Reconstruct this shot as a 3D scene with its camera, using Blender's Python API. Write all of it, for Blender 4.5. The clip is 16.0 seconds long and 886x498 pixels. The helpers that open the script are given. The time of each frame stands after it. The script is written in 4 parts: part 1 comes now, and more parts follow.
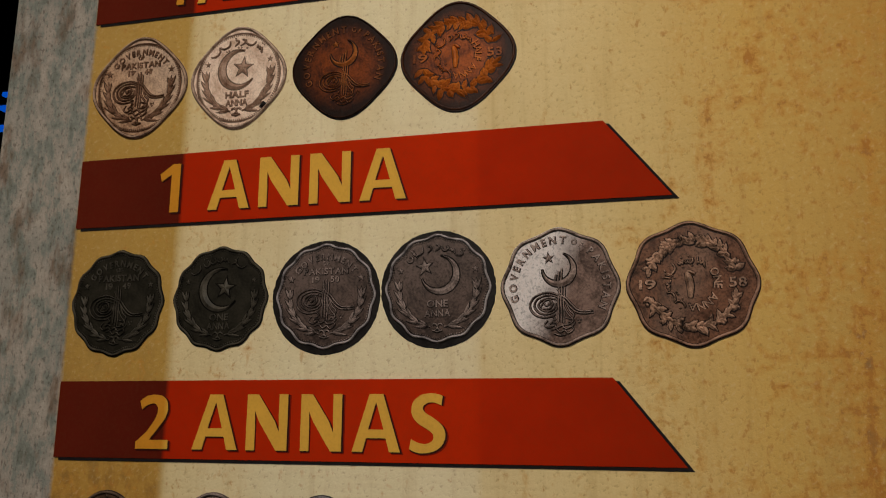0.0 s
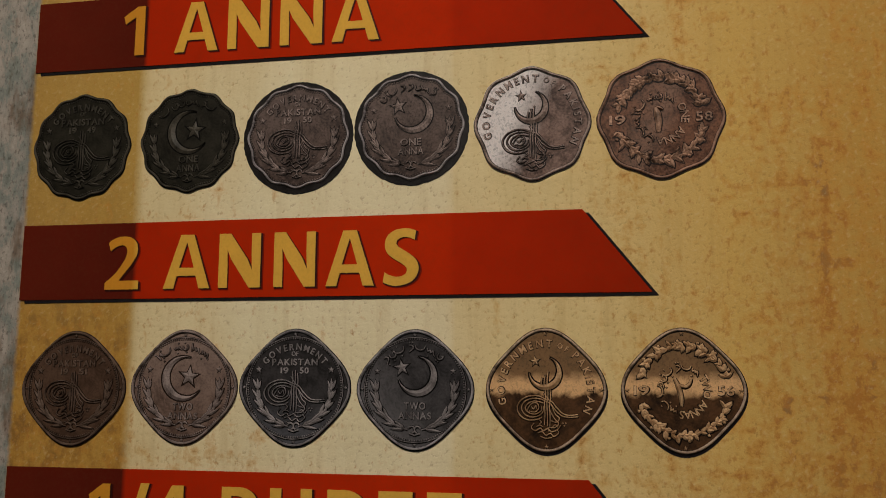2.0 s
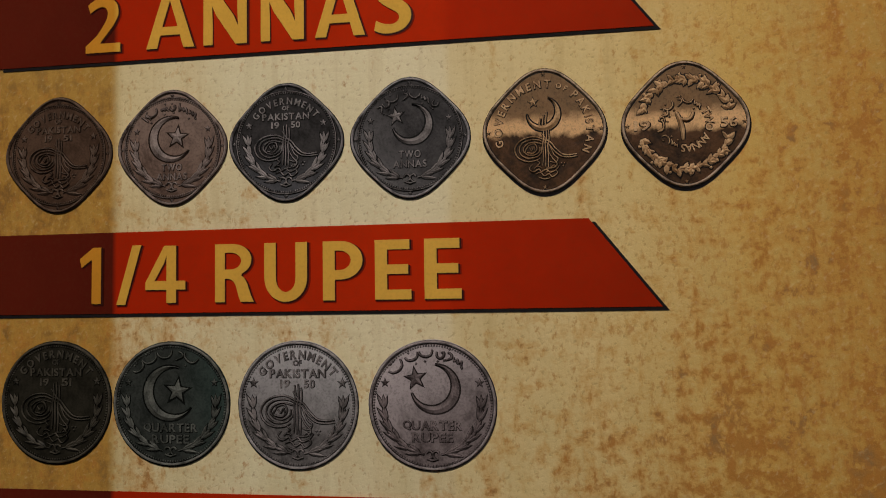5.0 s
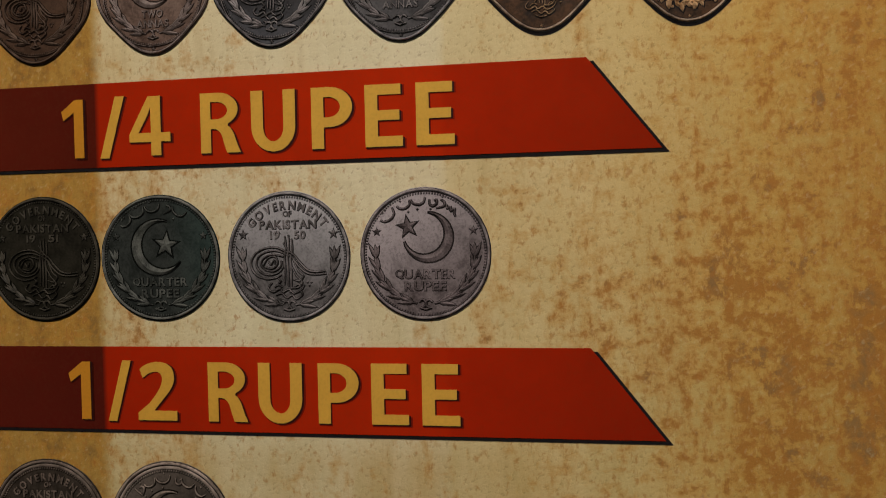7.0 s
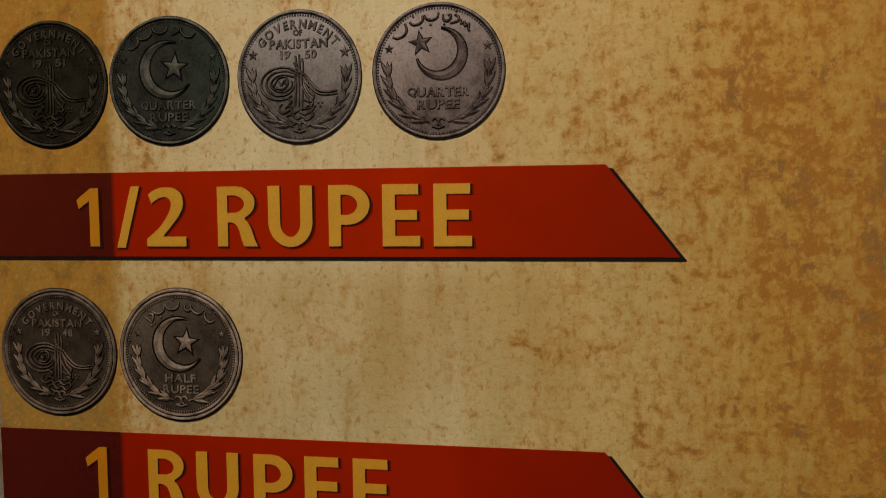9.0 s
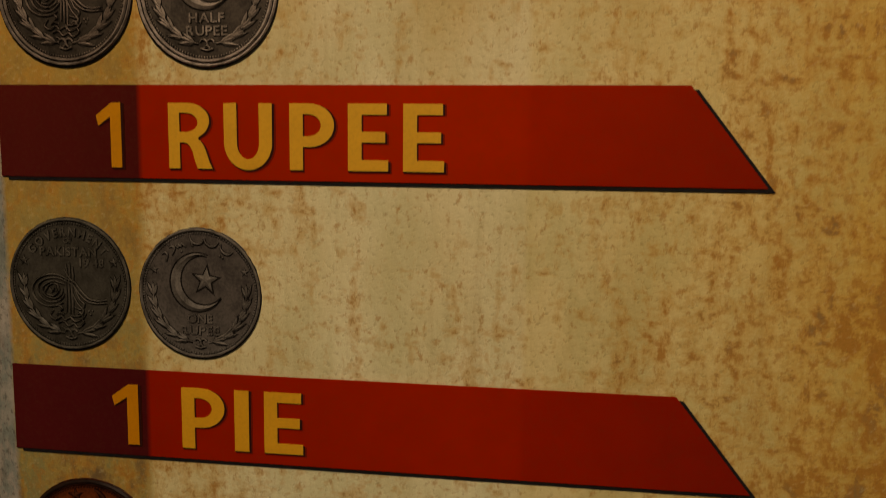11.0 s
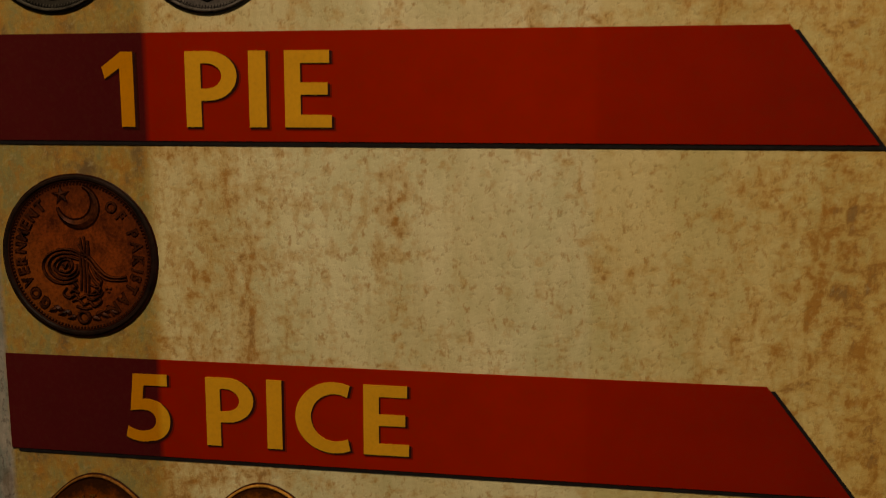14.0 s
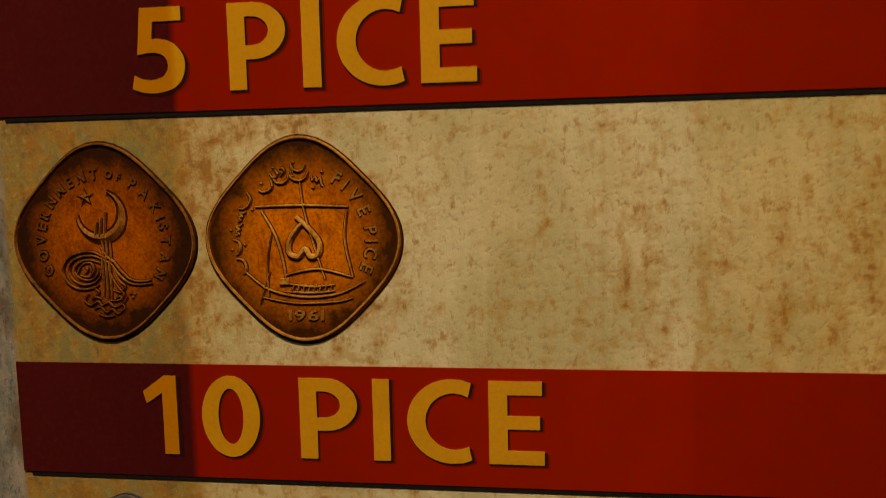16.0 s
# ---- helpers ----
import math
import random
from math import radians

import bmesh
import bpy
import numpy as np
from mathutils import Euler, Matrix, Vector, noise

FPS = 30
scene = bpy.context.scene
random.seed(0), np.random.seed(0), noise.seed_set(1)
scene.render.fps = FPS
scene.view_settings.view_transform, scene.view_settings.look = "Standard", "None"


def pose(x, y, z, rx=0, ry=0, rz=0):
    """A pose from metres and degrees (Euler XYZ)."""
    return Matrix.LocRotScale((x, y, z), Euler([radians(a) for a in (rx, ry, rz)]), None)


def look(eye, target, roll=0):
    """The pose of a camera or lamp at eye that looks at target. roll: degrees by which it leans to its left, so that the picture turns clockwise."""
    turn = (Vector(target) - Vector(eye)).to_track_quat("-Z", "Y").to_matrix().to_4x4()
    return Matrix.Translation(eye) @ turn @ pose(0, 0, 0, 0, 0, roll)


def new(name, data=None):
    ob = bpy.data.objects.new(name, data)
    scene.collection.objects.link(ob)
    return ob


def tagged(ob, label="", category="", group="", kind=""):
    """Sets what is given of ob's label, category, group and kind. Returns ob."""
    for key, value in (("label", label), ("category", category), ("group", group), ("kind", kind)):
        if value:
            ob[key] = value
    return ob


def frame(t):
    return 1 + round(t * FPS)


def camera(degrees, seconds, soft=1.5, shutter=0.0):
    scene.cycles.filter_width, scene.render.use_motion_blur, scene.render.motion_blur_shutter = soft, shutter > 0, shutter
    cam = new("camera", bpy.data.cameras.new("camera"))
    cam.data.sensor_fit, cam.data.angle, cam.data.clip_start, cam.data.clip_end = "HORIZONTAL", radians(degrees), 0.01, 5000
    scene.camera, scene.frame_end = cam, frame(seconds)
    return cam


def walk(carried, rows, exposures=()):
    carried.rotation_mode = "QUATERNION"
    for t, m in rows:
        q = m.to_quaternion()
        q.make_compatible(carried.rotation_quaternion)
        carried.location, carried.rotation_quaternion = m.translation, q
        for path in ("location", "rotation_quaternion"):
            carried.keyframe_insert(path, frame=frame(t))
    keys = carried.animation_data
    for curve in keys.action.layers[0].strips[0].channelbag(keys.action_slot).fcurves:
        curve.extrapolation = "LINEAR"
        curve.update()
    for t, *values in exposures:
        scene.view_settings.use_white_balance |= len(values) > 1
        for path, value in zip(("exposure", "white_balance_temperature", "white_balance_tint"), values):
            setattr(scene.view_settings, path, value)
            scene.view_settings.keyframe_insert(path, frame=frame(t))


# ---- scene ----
from mathutils import geometry

cam = camera(57.9, 16.0, 0.5, 0.3)
PATH = [
    (0, (0.572, -0.591, 1.573), (0.116, 1.313, 1.98), 0.2),
    (0.5, (0.572, -0.582, 1.553), (0.157, 1.339, 1.927), 0.0),
    (1, (0.567, -0.581, 1.534), (0.197, 1.356, 1.869), 0.0),
    (1.5, (0.555, -0.587, 1.51), (0.206, 1.358, 1.819), 0.1),
    (2, (0.551, -0.589, 1.49), (0.221, 1.364, 1.765), 0.0),
    (2.5, (0.552, -0.586, 1.479), (0.23, 1.373, 1.721), -0.1),
    (3, (0.551, -0.579, 1.455), (0.233, 1.384, 1.67), -0.3),
    (3.5, (0.547, -0.573, 1.427), (0.23, 1.393, 1.606), -0.5),
    (4, (0.545, -0.567, 1.405), (0.225, 1.403, 1.541), -0.8),
    (4.2, (0.541, -0.566, 1.395), (0.231, 1.405, 1.525), -0.9),
    (6.3, (0.547, -0.545, 1.316), (0.221, 1.428, 1.34), -1.1),
    (6.5, (0.547, -0.543, 1.315), (0.224, 1.431, 1.3), -1.2),
    (7, (0.546, -0.543, 1.295), (0.221, 1.43, 1.244), -1.2),
    (7.5, (0.543, -0.547, 1.269), (0.214, 1.425, 1.196), -1.0),
    (8, (0.544, -0.545, 1.247), (0.201, 1.423, 1.141), -0.9),
    (8.2, (0.543, -0.544, 1.237), (0.2, 1.423, 1.124), -0.9),
    (10.3, (0.502, -0.528, 1.082), (0.208, 1.44, 0.873), 0.4),
    (10.5, (0.491, -0.523, 1.057), (0.209, 1.441, 0.805), 0.4),
    (11, (0.474, -0.507, 0.978), (0.209, 1.46, 0.737), 0.7),
    (11.5, (0.47, -0.496, 0.945), (0.213, 1.472, 0.699), 0.7),
    (12, (0.47, -0.482, 0.894), (0.22, 1.486, 0.642), 0.6),
    (12.5, (0.46, -0.469, 0.865), (0.221, 1.498, 0.592), 0.3),
    (13, (0.443, -0.465, 0.817), (0.188, 1.503, 0.567), 0.4),
    (13.5, (0.439, -0.456, 0.799), (0.181, 1.509, 0.529), 0.3),
    (14, (0.436, -0.446, 0.768), (0.169, 1.517, 0.489), 0.3),
    (14.5, (0.419, -0.438, 0.732), (0.145, 1.52, 0.434), 0.2),
    (14.9, (0.408, -0.415, 0.677), (0.118, 1.543, 0.393), 0.1),
    (15, (0.406, -0.41, 0.663), (0.123, 1.549, 0.38), 0.0),
    (15.5, (0.398, -0.397, 0.597), (0.118, 1.56, 0.296), -0.7),
    (15.7, (0.388, -0.399, 0.573), (0.142, 1.567, 0.307), -0.7),
    (16, (0.395, -0.392, 0.540), (0.105, 1.575, 0.335), -1.3),
]
EXPOSURES = [(0.0, -0.2, 5900, 11), (3.5, -0.07, 5720, 11), (4.0, -0.04, 5700, 11), (7.0, 0.20, 5750, 11), (8.0, 0.22, 6100, 12), (10.3, 0.02, 7700, 13), (10.6, 0.02, 7800, 13), (11.2, 0.38, 7800, 12), (13.5, 0.27, 8050, 12), (14.5, 0.30, 8100, 13), (15.0, 0.18, 8500, 14), (15.5, 0.6, 8600, 17), (16.0, 0.80, 8600, 17)]
walk(cam, [(t, look(eye, target, roll)) for t, eye, target, roll in PATH], EXPOSURES)


# ---- light ----
world = bpy.data.worlds.new("world")
scene.world = world
world.use_nodes = True
world.node_tree.nodes["Background"].inputs[0].default_value = (0.02, 0.025, 0.035, 1)
world.node_tree.nodes["Background"].inputs[1].default_value = 0.3


def spot_lamp(eye, target, power, degrees, colour, size):
    data = bpy.data.lights.new("spot_light", "SPOT")
    data.energy, data.spot_size, data.spot_blend, data.color, data.shadow_soft_size = power, radians(degrees), 0.8, colour, size
    ob = new("spot_light", data)
    ob.matrix_world = look(eye, target)
    return ob


def area_lamp(eye, target, power, w, h, colour):
    data = bpy.data.lights.new("room_fill", "AREA")
    data.shape, data.size, data.size_y, data.energy, data.color = "RECTANGLE", w, h, power, colour
    ob = new("room_fill", data)
    ob.matrix_world = look(eye, target)
    return ob


# unseen lamp, added above to light the panel
SPOT_AT = (0.55, -1.75, 2.78)
spot_lamp(SPOT_AT, (0.42, 0, 1.0), 125, 75, (1.0, 0.86, 0.68), 0.05)
# weak fill, added out of view and without a fixture
area_lamp((1.2, -2.6, 2.93), (1.2, -2.6, 0), 8, 1.2, 0.3, (1.0, 0.9, 0.76))


# ---- materials ----
def material(name, rough=0.5, spec=0.08):
    m = bpy.data.materials.new(name)
    m.use_nodes = True
    b = m.node_tree.nodes["Principled BSDF"]
    b.inputs["Roughness"].default_value = rough
    b.inputs["Specular IOR Level"].default_value = spec
    return m, m.node_tree.nodes, m.node_tree.links, b


def node(nodes, kind, **values):
    n = nodes.new(kind)
    for key, value in values.items():
        n.inputs[key].default_value = value
    return n


def ramp(nodes, links, source, stops):
    n = nodes.new("ShaderNodeValToRGB")
    e = n.color_ramp.elements
    while len(e) < len(stops):
        e.new(0.5)
    for k, (at, c) in zip(e, stops):
        k.position = at
        k.color = (c, c, c, 1) if isinstance(c, (int, float)) else (*c, 1)
    links.new(source, n.inputs[0])
    return n.outputs[0]


def mix(nodes, links, factor, a, b, how="MIX"):
    n = nodes.new("ShaderNodeMix")
    n.data_type, n.blend_type = "RGBA", how
    for socket, value in ((n.inputs[0], factor), (n.inputs[6], a), (n.inputs[7], b)):
        if isinstance(value, (int, float)):
            socket.default_value = value
        elif isinstance(value, tuple):
            socket.default_value = (*value, 1)
        else:
            links.new(value, socket)
    return n.outputs[2]


def maths(nodes, links, how, a, b, clamp=False):
    n = nodes.new("ShaderNodeMath")
    n.operation, n.use_clamp = how, clamp
    for socket, value in ((n.inputs[0], a), (n.inputs[1], b)):
        if isinstance(value, (int, float)):
            socket.default_value = value
        else:
            links.new(value, socket)
    return n.outputs[0]


def place(nodes, links, scale=(1, 1, 1), shift=(0, 0, 0), slant=0.0):
    t = nodes.new("ShaderNodeNewGeometry")
    m = nodes.new("ShaderNodeMapping")
    m.inputs["Scale"].default_value = scale
    m.inputs["Location"].default_value = shift
    source = t.outputs["Position"]
    if slant:
        r = nodes.new("ShaderNodeVectorRotate")
        r.rotation_type = "Y_AXIS"
        r.inputs["Angle"].default_value = radians(slant)
        links.new(source, r.inputs["Vector"])
        source = r.outputs[0]
    links.new(source, m.inputs["Vector"])
    return m.outputs[0]


def noise_of(nodes, links, vector, scale, detail=3.0, rough=0.6):
    n = node(nodes, "ShaderNodeTexNoise", Scale=scale, Detail=detail, Roughness=rough)
    links.new(vector, n.inputs["Vector"])
    return n.outputs[0]


def bump(nodes, links, bsdf, height, distance, strength=1.0):
    n = node(nodes, "ShaderNodeBump", Distance=distance, Strength=strength)
    links.new(height, n.inputs["Height"])
    links.new(n.outputs[0], bsdf.inputs["Normal"])


def across(nodes, links, wobble=0.0):
    """Metres along the panel, from its left edge."""
    t = nodes.new("ShaderNodeNewGeometry")
    s = nodes.new("ShaderNodeSeparateXYZ")
    links.new(t.outputs["Position"], s.inputs[0])
    if not wobble:
        return s.outputs[0], s.outputs[2]
    n = noise_of(nodes, links, place(nodes, links), 160, 3)
    return maths(nodes, links, "ADD", s.outputs[0], maths(nodes, links, "MULTIPLY", maths(nodes, links, "SUBTRACT", n, 0.5), wobble)), s.outputs[2]


def parchment():
    """The panel's print: a grey stone margin, an ochre stripe, then pale stained parchment with embossed grain."""
    m, nodes, links, b = material("printed_parchment", 0.7, 0.06)
    x, z = across(nodes, links, 0.004)
    xs, _ = across(nodes, links, 0.0015)
    flat = place(nodes, links)
    tall = place(nodes, links, (1.0, 1.0, 0.33))
    # three printed tones side by side; palest mid-panel, darker and browner towards the right
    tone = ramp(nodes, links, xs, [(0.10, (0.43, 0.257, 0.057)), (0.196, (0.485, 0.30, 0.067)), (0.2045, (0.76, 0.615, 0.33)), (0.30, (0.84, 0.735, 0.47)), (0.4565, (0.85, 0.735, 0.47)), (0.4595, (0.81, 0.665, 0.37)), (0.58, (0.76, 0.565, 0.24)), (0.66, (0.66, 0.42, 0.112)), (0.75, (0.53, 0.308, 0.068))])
    zh = maths(nodes, links, "MULTIPLY", z, 0.5)
    low = ramp(nodes, links, zh, [(0.20, 1.0), (0.45, 0.65), (0.70, 0.15)])
    soft = noise_of(nodes, links, tall, 9, 5, 0.65)
    tone = mix(nodes, links, ramp(nodes, links, soft, [(0.44, 0.0), (0.68, 0.38)]), tone, (0.60, 0.38, 0.10))
    # an ochre cast under the half rupee heading
    ochre = maths(nodes, links, "MULTIPLY", ramp(nodes, links, zh, [(0.50, 0.0), (0.535, 0.55), (0.565, 0.6), (0.578, 0.0)]), ramp(nodes, links, soft, [(0.38, 0.35), (0.58, 1.0)]))
    ochre = maths(nodes, links, "MULTIPLY", ochre, ramp(nodes, links, x, [(0.46, 1.0), (0.60, 0.2)]))
    tone = mix(nodes, links, ochre, tone, (0.56, 0.345, 0.095))
    green = noise_of(nodes, links, place(nodes, links, (1, 1, 0.4), (3, 1, 2)), 18, 4, 0.65)
    green = maths(nodes, links, "MULTIPLY", ramp(nodes, links, green, [(0.44, 0.0), (0.60, 0.55)]), low)
    green = maths(nodes, links, "MULTIPLY", green, ramp(nodes, links, x, [(0.25, 0.8), (0.45, 1.0), (0.62, 0.9)]))
    tone = mix(nodes, links, green, tone, (0.46, 0.40, 0.165))
    # the stripe: burnt orange, pitted brown, below the one anna coins
    burnt = noise_of(nodes, links, place(nodes, links, (1, 1, 0.7), (3, 9, 2)), 70, 5, 0.66)
    burnt = ramp(nodes, links, burnt, [(0.38, (0.25, 0.12, 0.028)), (0.47, (0.40, 0.20, 0.032)), (0.56, (0.50, 0.275, 0.050)), (0.66, (0.42, 0.225, 0.038))])
    stripe = ramp(nodes, links, xs, [(0.10, 1.0), (0.196, 0.95), (0.204, 0.0)])
    lower = ramp(nodes, links, zh, [(0.48, 0.35), (0.55, 0.75), (0.745, 0.85), (0.785, 0.30), (0.84, 0.08)])
    tone = mix(nodes, links, maths(nodes, links, "MULTIPLY", stripe, lower), tone, burnt)
    # the stripe turns mottled olive and brown towards the foot
    mottle = noise_of(nodes, links, place(nodes, links, (1, 1, 0.6), (8, 1, 5)), 48, 5, 0.66)
    mottle = ramp(nodes, links, mottle, [(0.36, (0.17, 0.105, 0.055)), (0.44, (0.30, 0.185, 0.065)), (0.51, (0.40, 0.275, 0.085)), (0.57, (0.27, 0.24, 0.10)), (0.66, (0.33, 0.215, 0.075))])
    dull = maths(nodes, links, "MULTIPLY", ramp(nodes, links, xs, [(0.10, 0.92), (0.196, 0.90), (0.204, 0.0)]), ramp(nodes, links, zh, [(0.20, 1.0), (0.40, 0.95), (0.50, 0.35), (0.58, 0.0)]))
    tone = mix(nodes, links, dull, tone, mottle)
    # rust-coloured stains in chains down and across, thicker towards the far margin and the foot, greyest at their cores
    reach = maths(nodes, links, "ADD", ramp(nodes, links, x, [(0.10, 0.035), (0.198, 0.035), (0.203, 0.06), (0.26, 0.025), (0.36, 0.0), (0.47, 0.0), (0.58, 0.055), (0.66, 0.095), (0.72, 0.112)]), ramp(nodes, links, zh, [(0.20, 0.076), (0.34, 0.086), (0.45, 0.072), (0.58, 0.07), (0.66, 0.065), (0.74, 0.02), (0.84, 0.0)]))
    down = noise_of(nodes, links, place(nodes, links, (1, 1, 0.16), (7, 0, 4)), 42, 3, 0.6)
    over = noise_of(nodes, links, place(nodes, links, (0.22, 1, 1), (4, 3, 8)), 38, 3, 0.6)
    chain = maths(nodes, links, "MAXIMUM", down, maths(nodes, links, "SUBTRACT", over, 0.03))
    upright = noise_of(nodes, links, place(nodes, links, (1, 1, 0.62), (2, 5, 9)), 105, 4, 0.62)
    level = noise_of(nodes, links, place(nodes, links, (0.72, 1, 1), (9, 5, 2)), 105, 4, 0.62)
    blots = maths(nodes, links, "SUBTRACT", maths(nodes, links, "MAXIMUM", upright, level), 0.035)
    stain = maths(nodes, links, "ADD", maths(nodes, links, "MULTIPLY", blots, 0.62), maths(nodes, links, "MULTIPLY", chain, 0.38))
    drift = noise_of(nodes, links, place(nodes, links, (1, 1, 0.6), (4, 4, 7)), 13, 3, 0.55)
    stain = maths(nodes, links, "ADD", stain, maths(nodes, links, "MULTIPLY", maths(nodes, links, "SUBTRACT", drift, 0.5), 0.22))
    stain = maths(nodes, links, "ADD", stain, reach)
    tone = mix(nodes, links, ramp(nodes, links, stain, [(0.598, 0.0), (0.66, 0.38), (0.745, 0.70)]), tone, (0.56, 0.255, 0.037))
    tone = mix(nodes, links, ramp(nodes, links, stain, [(0.678, 0.0), (0.735, 0.62)]), tone, (0.39, 0.155, 0.028))
    cool = noise_of(nodes, links, place(nodes, links, (1, 1, 0.8), (5, 2, 1)), 34, 3, 0.6)
    cool = maths(nodes, links, "MULTIPLY", ramp(nodes, links, stain, [(0.69, 0.0), (0.76, 0.55)]), ramp(nodes, links, cool, [(0.50, 0.0), (0.60, 1.0)]))
    tone = mix(nodes, links, cool, tone, (0.23, 0.165, 0.085))
    # small rusty specks, then fine vertical streaks and faint flecks
    specks = noise_of(nodes, links, place(nodes, links, (1, 1, 0.7), (1, 8, 3)), 150, 4, 0.68)
    specks = ramp(nodes, links, maths(nodes, links, "ADD", specks, maths(nodes, links, "MULTIPLY", reach, 0.6)), [(0.615, 0.0), (0.71, 0.6)])
    tone = mix(nodes, links, specks, tone, (0.47, 0.20, 0.04))
    streak = noise_of(nodes, links, place(nodes, links, (1, 1, 0.06)), 90, 3, 0.6)
    tone = mix(nodes, links, ramp(nodes, links, streak, [(0.54, 0.0), (0.75, 0.24)]), tone, (0.42, 0.24, 0.065))
    weave = noise_of(nodes, links, place(nodes, links, (0.08, 1, 1), (6, 6, 6)), 160, 2, 0.6)
    tone = mix(nodes, links, ramp(nodes, links, weave, [(0.54, 0.0), (0.74, 0.11)]), tone, (0.42, 0.25, 0.075))
    flecks = noise_of(nodes, links, place(nodes, links, (0.75, 1, 1.1), (0, 0, 0), 38), 290, 3, 0.6)
    tone = mix(nodes, links, ramp(nodes, links, flecks, [(0.585, 0.0), (0.68, 0.36)]), tone, (0.32, 0.17, 0.045))
    tone = mix(nodes, links, ramp(nodes, links, flecks, [(0.30, 0.22), (0.44, 0.0)]), tone, (0.78, 0.65, 0.36))
    # slight yellow-green tint towards the foot
    tone = mix(nodes, links, ramp(nodes, links, zh, [(0.30, 0.8), (0.55, 0.35), (0.66, 0.0)]), tone, (0.94, 0.99, 0.93), "MULTIPLY")
    # grey margin
    plaster = noise_of(nodes, links, place(nodes, links, (1, 1, 0.5)), 55, 6, 0.7)
    stone = ramp(nodes, links, plaster, [(0.38, (0.175, 0.185, 0.155)), (0.46, (0.245, 0.255, 0.220)), (0.52, (0.345, 0.305, 0.255)), (0.62, (0.43, 0.375, 0.315))])
    slate = noise_of(nodes, links, place(nodes, links, (1, 1, 0.55), (9, 4, 3)), 24, 4, 0.6)
    stone = mix(nodes, links, ramp(nodes, links, slate, [(0.48, 0.0), (0.62, 0.50)]), stone, (0.21, 0.222, 0.195))
    rust = noise_of(nodes, links, place(nodes, links, (1, 1, 0.4), (2, 2, 6)), 36, 4, 0.65)
    stone = mix(nodes, links, ramp(nodes, links, rust, [(0.53, 0.0), (0.65, 0.75)]), stone, (0.155, 0.095, 0.058))
    pocks = noise_of(nodes, links, place(nodes, links, (1, 1, 0.6), (6, 3, 1)), 330, 3, 0.65)
    stone = mix(nodes, links, ramp(nodes, links, pocks, [(0.36, 0.55), (0.46, 0.0)]), stone, (0.075, 0.062, 0.05))
    edge = ramp(nodes, links, x, [(0.0985, 0.0), (0.1015, 1.0)])
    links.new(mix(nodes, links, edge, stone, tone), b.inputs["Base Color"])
    pits = ramp(nodes, links, noise_of(nodes, links, place(nodes, links, (0.75, 1, 1.1), (0, 0, 0), 38), 290, 3, 0.6), [(0.36, 1.0), (0.52, 0.65), (0.66, 0.0)])
    grain = maths(nodes, links, "ADD", maths(nodes, links, "MULTIPLY", pits, 0.40), maths(nodes, links, "MULTIPLY", noise_of(nodes, links, flat, 60, 2), 0.6))
    bump(nodes, links, b, grain, 0.0018, 0.32)
    return m


def printed(name, stops, rough=0.6, mottling=0.12, deeper=None):
    """A flat print whose colour changes along the panel; deeper tints it towards the foot."""
    m, nodes, links, b = material(name, rough, 0.01)
    x, z = across(nodes, links)
    c = ramp(nodes, links, x, stops)
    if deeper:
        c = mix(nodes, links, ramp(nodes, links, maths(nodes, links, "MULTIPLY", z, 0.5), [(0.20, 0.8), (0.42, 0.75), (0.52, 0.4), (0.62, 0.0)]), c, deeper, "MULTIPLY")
    n = noise_of(nodes, links, place(nodes, links), 35, 4, 0.6)
    c = mix(nodes, links, ramp(nodes, links, n, [(0.35, 0.0), (0.7, mottling)]), c, (0.02, 0.008, 0.004))
    n = noise_of(nodes, links, place(nodes, links), 420, 2)
    c = mix(nodes, links, ramp(nodes, links, n, [(0.45, 0.0), (0.75, mottling)]), c, (0.12, 0.05, 0.02))
    links.new(c, b.inputs["Base Color"])
    bump(nodes, links, b, noise_of(nodes, links, place(nodes, links), 300, 2), 0.0002, 0.25)
    return m


def plain(name, colour, rough=0.6, metal=0.0, grain=60.0, amount=0.25):
    m, nodes, links, b = material(name, rough, 0.1)
    b.inputs["Metallic"].default_value = metal
    n = noise_of(nodes, links, place(nodes, links), grain, 4, 0.6)
    dark = tuple(c * (1 - amount) for c in colour)
    lite = tuple(min(1, c * (1 + amount)) for c in colour)
    links.new(ramp(nodes, links, n, [(0.3, dark), (0.7, lite)]), b.inputs["Base Color"])
    bump(nodes, links, b, n, 0.002, 0.3)
    return m


def glow(name, colour, power):
    m, nodes, links, b = material(name)
    b.inputs["Base Color"].default_value = (*colour, 1)
    b.inputs["Emission Color"].default_value = (*colour, 1)
    b.inputs["Emission Strength"].default_value = power
    return m


